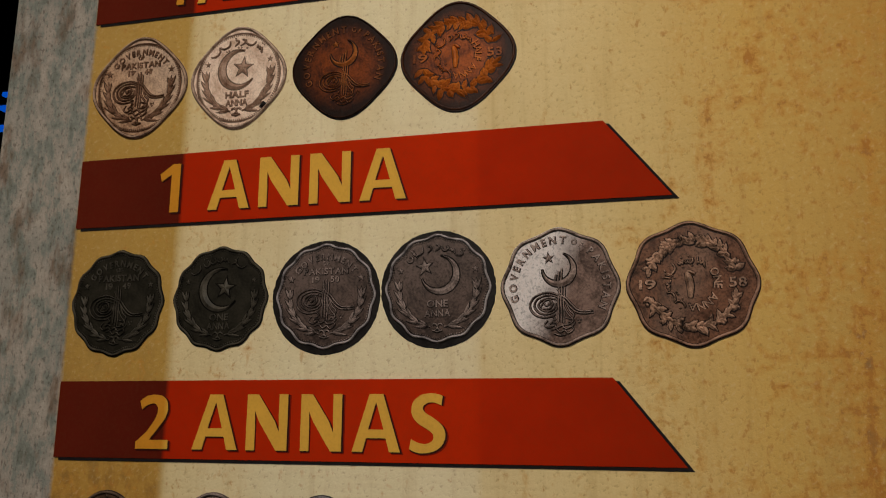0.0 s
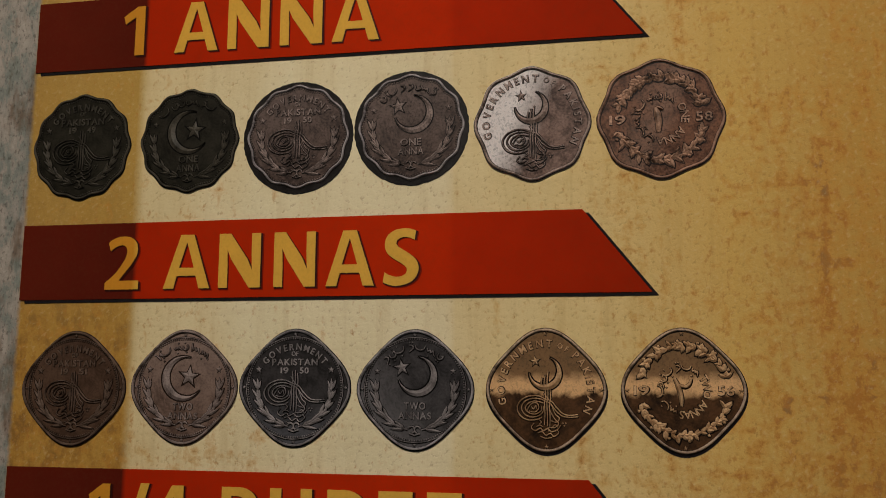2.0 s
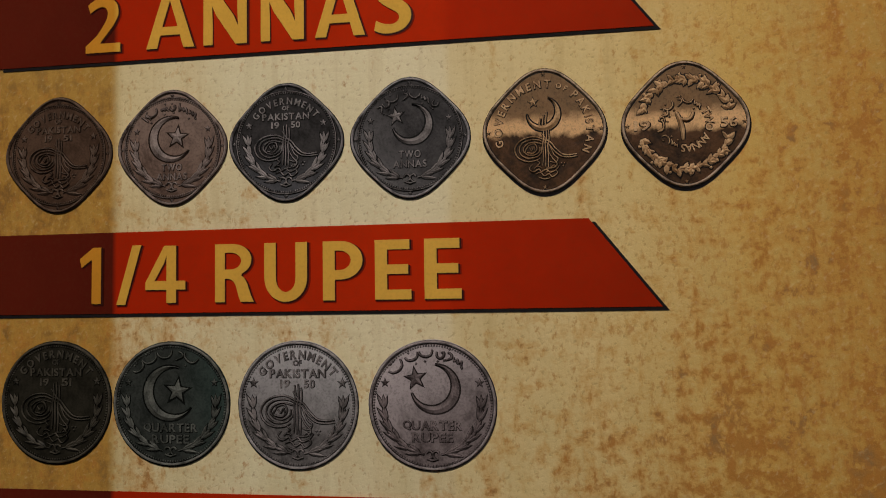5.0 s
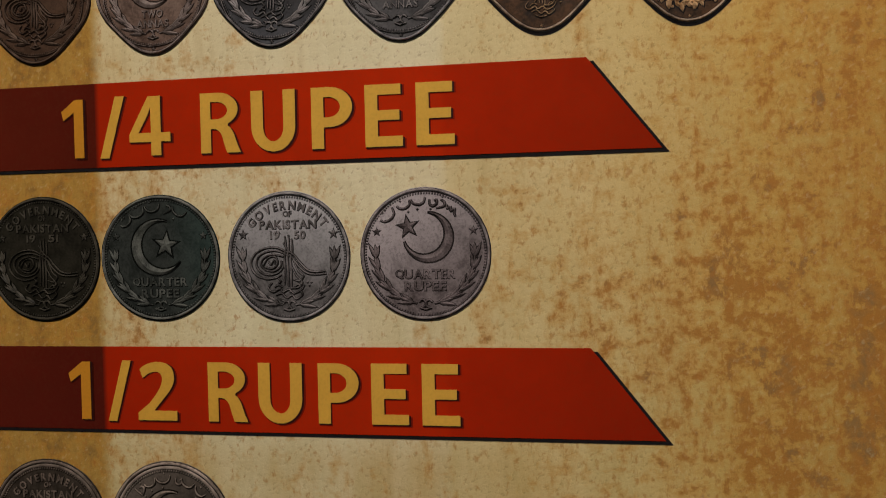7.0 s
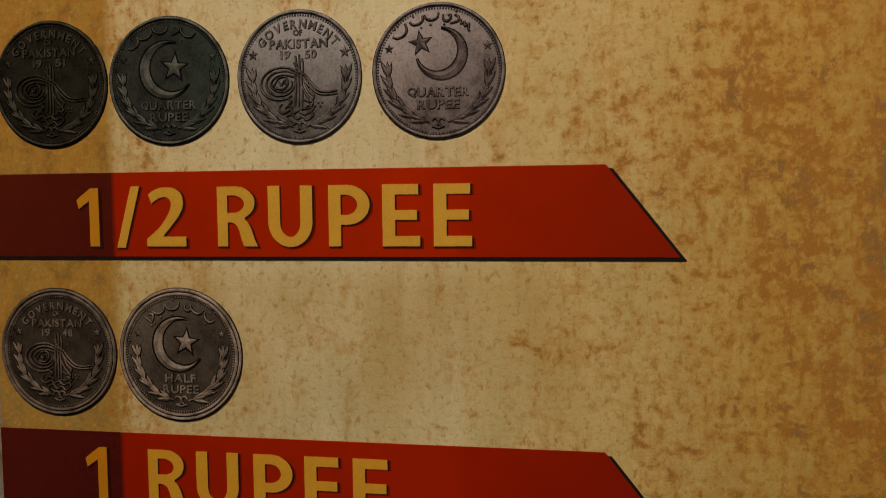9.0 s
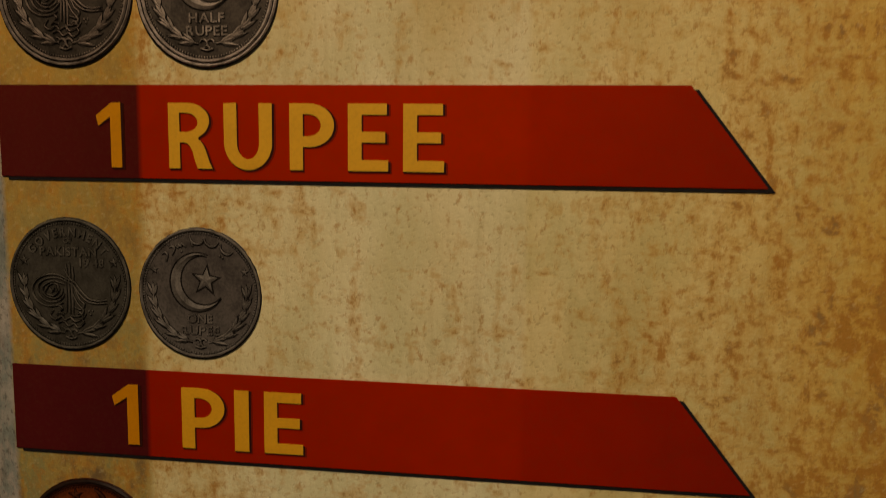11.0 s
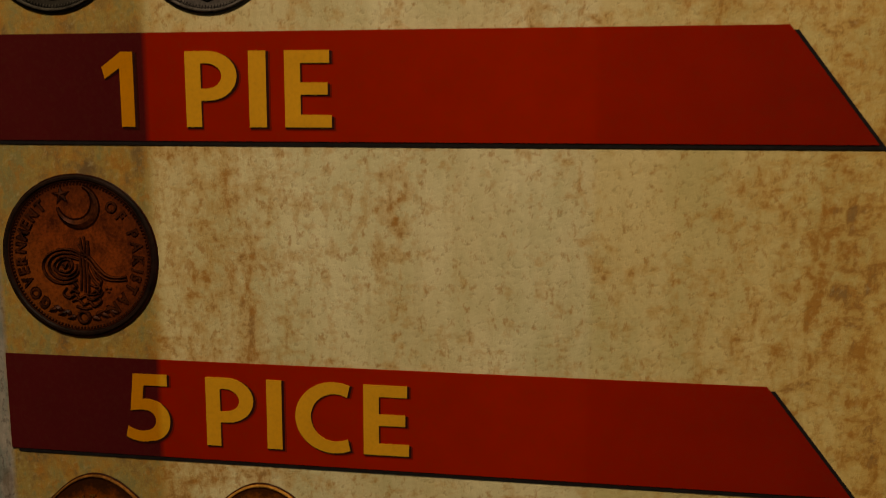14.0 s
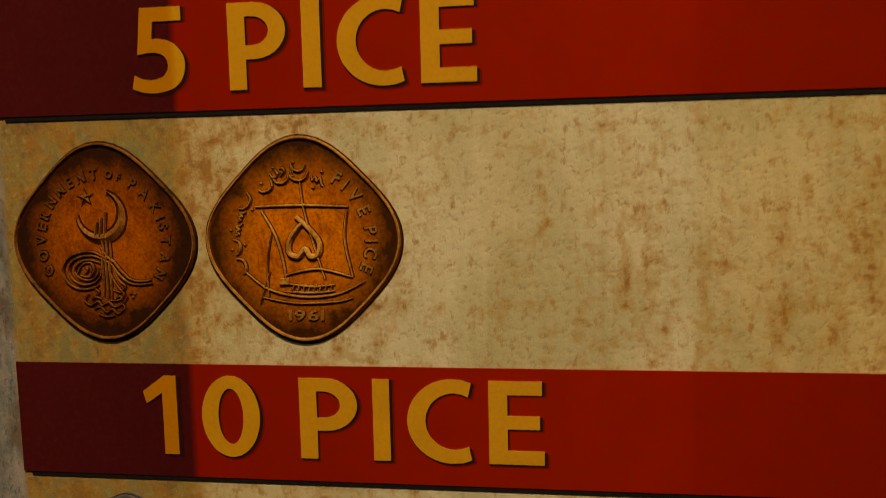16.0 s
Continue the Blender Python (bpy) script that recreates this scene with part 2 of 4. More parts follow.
def coin_ink(name, field, worn, patina=None, painted_sheen=None, rough=0.45, size=0.046, spread=0.34, flecked=0.35):
    """Printed metal: mottled field, worn lighter patches, a darker patina at the rim where the print has one, and on
    some a highlight or lit side painted into the colour.
    """
    m, nodes, links, b = material(name, rough, 0.10)
    t = nodes.new("ShaderNodeTexCoord")
    n = noise_of(nodes, links, t.outputs["Object"], 70, 5, 0.65)
    c = ramp(nodes, links, n, [(0.34, field), (0.34 + spread * 0.7, worn)])
    # gradient that paints the pictured coin's highlight into its colour
    if painted_sheen:
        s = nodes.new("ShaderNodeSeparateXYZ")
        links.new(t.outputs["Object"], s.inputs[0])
        up = maths(nodes, links, "ADD", maths(nodes, links, "MULTIPLY", s.outputs[1], painted_sheen[1] / size), maths(nodes, links, "MULTIPLY", s.outputs[0], painted_sheen[0] / size))
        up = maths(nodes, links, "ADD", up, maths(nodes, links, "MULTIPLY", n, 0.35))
        c = mix(nodes, links, ramp(nodes, links, maths(nodes, links, "ADD", maths(nodes, links, "MULTIPLY", up, 0.5), 0.4), painted_sheen[2]), c, painted_sheen[3])
    fine = noise_of(nodes, links, t.outputs["Object"], 600, 3, 0.6)
    c = mix(nodes, links, ramp(nodes, links, fine, [(0.48, 0.0), (0.68, flecked)]), c, tuple(v * 0.30 for v in field))
    c = mix(nodes, links, ramp(nodes, links, fine, [(0.30, flecked * 0.6), (0.45, 0.0)]), c, tuple(min(0.9, v * 1.8) for v in worn))
    if patina:
        v = nodes.new("ShaderNodeVectorMath")
        v.operation = "LENGTH"
        links.new(t.outputs["Object"], v.inputs[0])
        d = maths(nodes, links, "ADD", maths(nodes, links, "DIVIDE", v.outputs["Value"], size), maths(nodes, links, "MULTIPLY", maths(nodes, links, "SUBTRACT", n, 0.5), 0.7))
        c = mix(nodes, links, ramp(nodes, links, d, [(0.48, 0.0), (0.72, 0.32), (0.98, 0.95)]), c, patina)
    links.new(c, b.inputs["Base Color"])
    bump(nodes, links, b, maths(nodes, links, "ADD", n, maths(nodes, links, "MULTIPLY", fine, 0.4)), 0.0012, 0.4)
    return m


PARCHMENT = parchment()
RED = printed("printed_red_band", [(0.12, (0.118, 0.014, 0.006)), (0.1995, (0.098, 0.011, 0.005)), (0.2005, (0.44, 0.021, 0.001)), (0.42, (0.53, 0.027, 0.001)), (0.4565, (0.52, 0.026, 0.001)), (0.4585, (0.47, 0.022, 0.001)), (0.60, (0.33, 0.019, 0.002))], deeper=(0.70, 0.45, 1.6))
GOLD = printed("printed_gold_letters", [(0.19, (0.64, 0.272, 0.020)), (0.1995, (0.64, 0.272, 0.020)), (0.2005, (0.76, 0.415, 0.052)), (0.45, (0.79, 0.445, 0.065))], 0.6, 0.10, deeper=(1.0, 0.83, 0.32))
BLACK = plain("printed_drop_shadow", (0.014, 0.011, 0.011), 0.85, 0, 200)
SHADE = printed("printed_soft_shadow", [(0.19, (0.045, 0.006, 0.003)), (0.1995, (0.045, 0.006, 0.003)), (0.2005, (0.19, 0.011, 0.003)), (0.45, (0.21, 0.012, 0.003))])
SOFT_BLACK = plain("printed_letter_shadow", (0.035, 0.008, 0.006), 0.5, 0, 200)
BOARD = plain("panel_board_edge", (0.22, 0.20, 0.17), 0.6)
DARK_WALL = plain("dark_painted_wall", (0.022, 0.022, 0.026), 0.75, 0, 8)
DARK_CEILING = plain("black_painted_ceiling", (0.012, 0.012, 0.014), 0.85, 0, 8)
CARPET = plain("dark_grey_carpet", (0.035, 0.033, 0.034), 0.95, 0, 400, 0.5)
LAMP_BLACK = plain("black_lacquered_metal", (0.02, 0.02, 0.022), 0.35, 0.6, 90)
BLUE_GLOW = glow("blue_led_glow", (0.01, 0.13, 0.8), 0.55)
WARM_GLOW = glow("warm_lamp_glow", (1.0, 0.86, 0.66), 6.0)


# ---- mesh helpers ----
def part(name, mesh_data, mat, parent, label="", at=None):
    ob = new(name, mesh_data)
    if mat and not mesh_data.materials:
        mesh_data.materials.append(mat)
    if parent:
        ob.parent = parent
    if at is not None:
        ob.matrix_basis = at
    return tagged(ob, label)


class Relief:
    """Collects faces in the picture plane (u right, v up, w out of the wall)."""

    def __init__(self):
        self.v, self.f, self.m = [], [], []
        self.layer = 0

    def add(self, verts, faces, ink=0):
        k = len(self.v)
        self.v += verts
        self.f += [tuple(i + k for i in f) for f in faces]
        self.m += [ink] * len(faces)

    def under(self):
        """A thin step of its own for each outline, so that none share a plane."""
        self.layer += 1
        return 0.0012 + 0.00025 * (self.layer % 19)

    def mesh(self, name):
        me = bpy.data.meshes.new(name)
        me.from_pydata(self.v, [], self.f)
        me.polygons.foreach_set("material_index", self.m)
        me.update()
        return me

    def slab(self, outline, w0, w1, inset=0.0):
        """A plate on a convex or star-shaped outline round its middle, with a bevelled edge."""
        n = len(outline)
        cu = sum(p[0] for p in outline) / n
        cv = sum(p[1] for p in outline) / n
        shrink = [(cu + (u - cu) * (1 - inset), cv + (v - cv) * (1 - inset)) for u, v in outline]
        verts = [(u, v, w0) for u, v in outline] + [(u, v, w0 + (w1 - w0) * 0.6) for u, v in outline] + [(u, v, w1) for u, v in shrink] + [(cu, cv, w1)]
        faces = []
        for i in range(n):
            j = (i + 1) % n
            faces += [(i, j, n + j, n + i), (n + i, n + j, 2 * n + j, 2 * n + i), (2 * n + i, 2 * n + j, 3 * n)]
        self.add(verts, faces)

    def ridge(self, pts, width, height, w, closed=False, taper=0.0):
        """A roof-shaped raised line along pts; taper narrows its ends."""
        n = len(pts)
        verts, faces, shade_skirt = [], [], []
        low = w + self.under()
        for i, (u, v) in enumerate(pts):
            a, b = (pts[i - 1], pts[(i + 1) % n]) if closed else (pts[max(i - 1, 0)], pts[min(i + 1, n - 1)])
            du, dv = b[0] - a[0], b[1] - a[1]
            d = math.hypot(du, dv) or 1e-9
            k = 1.0 if closed or not taper else 1 - taper * abs(2 * i / (n - 1) - 1) ** 2
            nu, nv = -dv / d * width / 2 * k, du / d * width / 2 * k
            # wider dark skirt, shifted down-right, paints shade beside the raised line
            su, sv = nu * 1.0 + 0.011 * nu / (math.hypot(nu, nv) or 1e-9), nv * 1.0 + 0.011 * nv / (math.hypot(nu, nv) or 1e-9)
            shade_skirt += [(u + su + 0.004, v + sv - 0.006, low), (u - su + 0.004, v - sv - 0.006, low)]
            verts += [(u + nu, v + nv, w), (u + nu * 0.35, v + nv * 0.35, w + height * k), (u - nu * 0.35, v - nv * 0.35, w + height * k), (u - nu, v - nv, w)]
        for i in range(n if closed else n - 1):
            a, b = 4 * i, 4 * ((i + 1) % n)
            faces += [(a + 1, a, b, b + 1), (a + 2, a + 1, b + 1, b + 2), (a + 3, a + 2, b + 2, b + 3)]
        if not closed:
            faces += [(0, 1, 2, 3), (4 * n - 1, 4 * n - 2, 4 * n - 3, 4 * n - 4)]
        self.add(verts, faces)
        self.add(shade_skirt, [(2 * i, 2 * i + 1, 2 * ((i + 1) % n) + 1, 2 * ((i + 1) % n)) for i in range(n if closed else n - 1)], 1)

    def fan(self, outline, height, w, tip=None):
        """A shape that rises to a point or a crest over its middle."""
        n = len(outline)
        cu, cv = tip or (sum(p[0] for p in outline) / n, sum(p[1] for p in outline) / n)
        low = w + self.under()
        # dark copy underneath: shade round the shape, put into colour
        wide = [(cu + (u - cu) * 1.3 + 0.004, cv + (v - cv) * 1.3 - 0.006, low) for u, v in outline]
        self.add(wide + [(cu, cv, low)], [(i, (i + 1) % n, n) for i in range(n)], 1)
        self.add([(u, v, w) for u, v in outline] + [(cu, cv, w + height)], [(i, (i + 1) % n, n) for i in range(n)])

    def star(self, u, v, r, height, w, turn=0.0):
        out = []
        for i in range(10):
            a = math.pi / 2 + turn + i * math.pi / 5
            k = r if i % 2 == 0 else r * 0.42
            out.append((u + k * math.cos(a), v + k * math.sin(a)))
        self.fan(out, height, w)

    def leaf(self, u, v, length, width, angle, height, w):
        ca, sa = math.cos(angle), math.sin(angle)
        pts = [(0, 0), (0.3, -0.5), (0.65, -0.42), (1, 0), (0.65, 0.42), (0.3, 0.5)]
        out = [(u + ca * p * length - sa * q * width, v + sa * p * length + ca * q * width) for p, q in pts]
        mid = [(u + ca * p * length, v + sa * p * length) for p in (0.3, 0.68)]
        # a larger dark leaf below is painted as its shade
        low = w + self.under()
        cu, cv = (out[0][0] + out[3][0]) / 2, (out[0][1] + out[3][1]) / 2
        self.add([(cu + (a - cu) * 1.25 + 0.004, cv + (b - cv) * 1.25 - 0.006, low) for a, b in out], [(0, 1, 2, 3, 4, 5)], 1)
        verts = [(a, b, w) for a, b in out] + [(a, b, w + height) for a, b in mid]
        self.add(verts, [(0, 1, 6), (1, 2, 7, 6), (2, 3, 7), (3, 4, 7), (4, 5, 6, 7), (5, 0, 6)])

    def crescent(self, u, v, r, opening, height, w, thick=0.30):
        """A moon with its horns towards the angle opening."""
        n = 26
        outer, inner, crest = [], [], []
        r2 = r * 0.86
        off = r * thick
        ca, sa = math.cos(opening), math.sin(opening)
        # angle at which both circles meet
        x = (off * off + r * r - r2 * r2) / (2 * off)
        a_out = math.acos(max(-1, min(1, x / r)))
        a_in = math.acos(max(-1, min(1, (x - off) / r2)))
        for i in range(n + 1):
            k = i / n
            a = a_out + (2 * math.pi - 2 * a_out) * k
            b = a_in + (2 * math.pi - 2 * a_in) * k
            outer.append((r * math.cos(a), r * math.sin(a)))
            inner.append((off + r2 * math.cos(b), r2 * math.sin(b)))
            crest.append(((outer[-1][0] + inner[-1][0]) / 2, (outer[-1][1] + inner[-1][1]) / 2))
        def at(p, q):
            return (u + ca * p[0] - sa * p[1], v + sa * p[0] + ca * p[1], q)
        verts = [at(p, w) for p in outer] + [at(p, w + height) for p in crest] + [at(p, w) for p in inner]
        m = n + 1
        faces = []
        for i in range(n):
            faces += [(i, i + 1, m + i + 1, m + i), (m + i, m + i + 1, 2 * m + i + 1, 2 * m + i)]
        self.add(verts, faces)
        # dark margin painted as shade along both edges of the moon
        low = w + self.under()
        d = 0.022
        wide = []
        for loop, grow in ((outer, 1), (inner, -1)):
            for p in loop:
                q = (p[0], p[1]) if grow > 0 else (p[0] - off, p[1])
                e = math.hypot(*q) or 1
                wide.append(at((p[0] + grow * d * q[0] / e, p[1] + grow * d * q[1] / e), low))
        self.add(wide, [(i, i + 1, m + i + 1, m + i) for i in range(n)], 1)

    def beads(self, r, count, size, height, w, shape=None):
        for i in range(count):
            a = 2 * math.pi * i / count
            k = r * (shape(a) if shape else 1)
            u, v = k * math.cos(a), k * math.sin(a)
            ca, sa = math.cos(a), math.sin(a)
            tick = [(u + ca * p * size - sa * q * size * 0.6, v + sa * p * size + ca * q * size * 0.6) for p, q in ((-1, -1), (1, -1), (1, 1), (-1, 1))]
            self.fan(tick, height, w)


def bowl(cu, cv, ru, rv, start=-90, n=14):
    """The round of a letter, from its foot up to its top."""
    return [(cu + ru * math.cos(radians(start + (90 - start) * i / n)), cv + rv * math.sin(radians(start + (90 - start) * i / n))) for i in range(n + 1)]


def curve(points, n=8):
    """A smooth line through points."""
    out = []
    p = [points[0]] + list(points) + [points[-1]]
    for i in range(1, len(p) - 2):
        for k in range(n):
            t = k / n
            out.append(tuple(0.5 * (2 * p[i][c] + (p[i + 1][c] - p[i - 1][c]) * t + (2 * p[i - 1][c] - 5 * p[i][c] + 4 * p[i + 1][c] - p[i + 2][c]) * t * t + (3 * p[i][c] - p[i - 1][c] - 3 * p[i + 1][c] + p[i + 2][c]) * t ** 3) for c in (0, 1)))
    out.append(points[-1])
    return out


def arc(cu, cv, ru, rv, a0, a1, n=18):
    return [(cu + ru * math.cos(radians(a0 + (a1 - a0) * i / n)), cv + rv * math.sin(radians(a0 + (a1 - a0) * i / n))) for i in range(n + 1)]


OWN = {
    "1": ([(0.56, 0.0), (0.98, 0.0), (0.98, 1.0), (0.62, 1.0), (0.0, 0.80), (0.09, 0.645), (0.56, 0.785)], [], 0.45),
    "A": ([(0, 0), (0.225, 0), (0.295, 0.235), (0.70, 0.235), (0.775, 0), (1, 0), (0.64, 1), (0.355, 1)], [(0.335, 0.385), (0.455, 0.745), (0.495, 0.86), (0.535, 0.745), (0.655, 0.385)], 0.92),
    "4": ([(0.53, 0.0), (0.77, 0.0), (0.77, 0.23), (1, 0.23), (1, 0.385), (0.77, 0.385), (0.77, 1), (0.47, 1), (0, 0.36), (0, 0.23), (0.53, 0.23)], [(0.53, 0.385), (0.225, 0.385), (0.47, 0.70), (0.53, 0.82)], 0.78),
    "E": ([(0, 0), (1, 0), (1, 0.165), (0.34, 0.165), (0.34, 0.425), (0.92, 0.425), (0.92, 0.585), (0.34, 0.585), (0.34, 0.835), (0.96, 0.835), (0.96, 1), (0, 1)], [], 0.62),
    "P": ([(0, 0), (0.30, 0), (0.30, 0.35)] + bowl(0.45, 0.675, 0.55, 0.325) + [(0, 1)], [(0.30, 0.51)] + bowl(0.41, 0.675, 0.295, 0.165) + [(0.30, 0.84)], 0.66),
    "N": ([(0, 0), (0.215, 0), (0.215, 0.40), (0.20, 0.70), (0.30, 0.52), (0.735, 0), (1, 0), (1, 1), (0.785, 1), (0.785, 0.62), (0.80, 0.32), (0.69, 0.52), (0.275, 1), (0, 1)], [], 0.85),
    "R": ([(0, 0), (0.255, 0), (0.255, 0.40), (0.35, 0.40), (0.42, 0.385), (0.49, 0.345), (0.545, 0.27), (0.60, 0.12), (0.66, 0), (1, 0), (0.93, 0.11), (0.84, 0.30), (0.79, 0.37), (0.74, 0.42), (0.68, 0.45)] + bowl(0.45, 0.725, 0.495, 0.275, -60) + [(0, 1)],
          [(0.255, 0.56)] + bowl(0.40, 0.705, 0.28, 0.145) + [(0.255, 0.85)], 0.72),
    "C": ([(1, 0.955), (0.86, 0.99)] + arc(0.70, 0.5, 0.70, 0.5, 90, 270, 24) + [(0.87, 0.012), (1, 0.045), (0.955, 0.205), (0.85, 0.175)] + arc(0.73, 0.5, 0.445, 0.337, 270, 90, 20) + [(0.85, 0.825), (0.95, 0.79)], [], 0.79),
    "U": ([(0, 1)] + arc(0.5, 0.41, 0.5, 0.41, 180, 360, 22) + [(1, 1), (0.73, 1)] + arc(0.5, 0.40, 0.23, 0.235, 0, -180, 16) + [(0.27, 1)], [], 0.80),
    "0": (arc(0.5, 0.5, 0.5, 0.5, 0, 352, 44), arc(0.5, 0.5, 0.215, 0.345, 0, 350, 35), 0.74),
    "I": ([(0, 0), (1, 0), (1, 1), (0, 1)], [], 0.22),
    "/": ([(0, 0), (0.36, 0), (1, 1), (0.64, 1)], [], 0.46),
    "2": ([(0, 0), (1, 0), (1, 0.165), (0.42, 0.165)] + curve([(0.45, 0.20), (0.64, 0.355), (0.82, 0.51), (0.925, 0.65), (0.94, 0.76), (0.89, 0.89), (0.74, 0.975), (0.52, 1.0), (0.33, 0.985), (0.16, 0.935), (0.06, 0.88)], 3)
          + curve([(0.135, 0.725), (0.28, 0.80), (0.44, 0.835), (0.56, 0.82), (0.625, 0.76), (0.63, 0.68), (0.585, 0.58), (0.48, 0.46), (0.30, 0.30), (0, 0.13)], 3), [], 0.72),
    "5": ([(0.93, 1), (0.93, 0.835), (0.42, 0.835)] + curve([(0.39, 0.63), (0.52, 0.635), (0.75, 0.585), (0.92, 0.46), (0.97, 0.32), (0.92, 0.17), (0.75, 0.05), (0.45, 0.0), (0.2, 0.012), (0, 0.06)], 3)
          + curve([(0.05, 0.215), (0.2, 0.17), (0.38, 0.155), (0.56, 0.19), (0.65, 0.27), (0.66, 0.35), (0.61, 0.42), (0.5, 0.465), (0.33, 0.475), (0.12, 0.455)], 3) + [(0.20, 1)], [], 0.68),
    "S": (curve([(0.90, 0.955), (0.74, 0.99), (0.56, 1.0), (0.30, 0.965), (0.11, 0.86), (0.05, 0.72), (0.10, 0.59), (0.25, 0.49), (0.45, 0.41), (0.60, 0.345), (0.655, 0.275), (0.61, 0.20), (0.47, 0.16), (0.33, 0.16), (0.17, 0.19), (0.05, 0.235)], 3)
          + curve([(0, 0.065), (0.16, 0.02), (0.36, 0.0), (0.64, 0.03), (0.86, 0.12), (0.97, 0.27), (0.94, 0.40), (0.83, 0.50), (0.62, 0.60), (0.44, 0.67), (0.365, 0.735), (0.40, 0.80), (0.51, 0.84), (0.62, 0.845), (0.74, 0.83), (0.86, 0.795)], 3), [], 0.68),
}


def own_glyph(outer, hole, wide):
    """A bold letter from its outline, filling the unit square."""
    loops = [[Vector((*p, 0)) for p in loop] for loop in (outer, hole) if loop]
    faces = [tuple(f) for f in geometry.tessellate_polygon(loops)]
    n = len(outer)
    pts = list(outer) + list(hole)
    area = sum((pts[b][0] - pts[a][0]) * (pts[c][1] - pts[a][1]) - (pts[b][1] - pts[a][1]) * (pts[c][0] - pts[a][0]) for a, b, c in faces)
    faces = [f[::-1] for f in faces] if area < 0 else faces
    rim = [(i, (i + 1) % n) for i in range(n)] + [(n + i, n + (i + 1) % len(hole)) for i in range(len(hole))]
    return pts, faces, rim, wide


GLYPHS = {}
BOLD = 0.018  # weight of the heading letters


def glyph(ch, bold):
    """A letter of the built-in font as points and faces, filling the square from 0 to 1, with its true width to height."""
    key = (ch, bold)
    if ch in OWN and bold == BOLD:
        return own_glyph(*OWN[ch])
    if key not in GLYPHS:
        curve = bpy.data.curves.new("letter_outline", "FONT")
        curve.body, curve.offset, curve.resolution_u = ch, bold, 6
        ob = bpy.data.objects.new("letter_outline", curve)
        scene.collection.objects.link(ob)
        deps = bpy.context.evaluated_depsgraph_get()
        deps.update()
        me = bpy.data.meshes.new_from_object(ob.evaluated_get(deps))
        co = np.array([v.co[:] for v in me.vertices])
        lo, hi = co.min(0), co.max(0)
        size = np.maximum(hi - lo, 1e-6)
        pts = [((p[0] - lo[0]) / size[0], (p[1] - lo[1]) / size[1]) for p in co]
        faces = [tuple(p.vertices) for p in me.polygons]
        count = {}
        for f in faces:
            for i in range(len(f)):
                e = (f[i], f[(i + 1) % len(f)])
                count[tuple(sorted(e))] = count.get(tuple(sorted(e)), []) + [e]
        rim = [e[0] for e in count.values() if len(e) == 1]
        GLYPHS[key] = (pts, faces, rim, size[0] / size[1])
        bpy.data.objects.remove(ob)
        bpy.data.curves.remove(curve)
        bpy.data.meshes.remove(me)
    return GLYPHS[key]


def put_glyph(relief, ch, bold, to_uv, w0, w1, outline=False):
    """Adds a letter plate; to_uv carries a point of its square into the picture plane."""
    pts, faces, rim, _ = glyph(ch, bold)
    # fatter dark copy, offset, paints shade beside the letter
    if outline:
        fat, fat_faces, _, _ = glyph(ch, bold + 0.045)
        grow = 0.10
        low = w0 + relief.under()
        flat = [to_uv(p * (1 + 2 * grow) - grow + 0.03, q * (1 + 1.4 * grow) - 0.7 * grow - 0.05) for p, q in fat]
        relief.add([(u, v, low) for u, v in flat], fat_faces, 1)
    n = len(pts)
    flat = [to_uv(*p) for p in pts]
    verts = [(u, v, w1) for u, v in flat] + [(u, v, w0) for u, v in flat]
    area = sum((flat[f[1]][0] - flat[f[0]][0]) * (flat[f[2]][1] - flat[f[0]][1]) - (flat[f[1]][1] - flat[f[0]][1]) * (flat[f[2]][0] - flat[f[0]][0]) for f in faces)
    turned = area < 0
    fs = [f[::-1] if turned else f for f in faces]
    fs += [((a, b, b + n, a + n) if turned else (b, a, a + n, b + n)) for a, b in rim]
    relief.add(verts, fs)


def word(relief, text, u, v, height, width, w0, w1, bold=0.01):
    """A straight word centred on u, v, squeezed to width."""
    shapes = [(c, glyph(c, bold)[3] if c != " " else 0.4) for c in text]
    gap = 0.16
    total = sum(s for _, s in shapes) + gap * (len(text) - 1)
    k = width / total
    x = u - width / 2
    for c, s in shapes:
        if c != " ":
            put_glyph(relief.one(), c, bold, lambda p, q, x=x, s=s: (x + p * s * k, v - height / 2 + q * height), w0, w1, True)
        x += (s + gap) * k


def arc_word(relief, text, r, a0, a1, height, w0, w1, bold=0.01, wide=0.9):
    """Letters round a circle from angle a0 to a1 (degrees, clockwise when a0 > a1), standing outwards."""
    shapes = [(glyph(c, bold)[3] if c != " " else 0.5) for c in text]
    gap = 0.25
    total = sum(shapes) + gap * (len(text) - 1)
    x = 0.0
    for c, s in zip(text, shapes):
        a = radians(a0 + (a1 - a0) * (x + s / 2) / total)
        if c != " ":
            tu, tv = (math.sin(a), -math.cos(a)) if a0 > a1 else (-math.sin(a), math.cos(a))
            nu, nv = (math.cos(a), math.sin(a)) if a0 > a1 else (-math.cos(a), -math.sin(a))
            wd = s * height * wide
            put_glyph(relief.one(), c, bold, lambda p, q, a=a, tu=tu, tv=tv, nu=nu, nv=nv, wd=wd: (r * math.cos(a) + (p - 0.5) * wd * tu + (q - 0.5) * height * nu, r * math.sin(a) + (p - 0.5) * wd * tv + (q - 0.5) * height * nv), w0, w1, True)
        x += s + gap


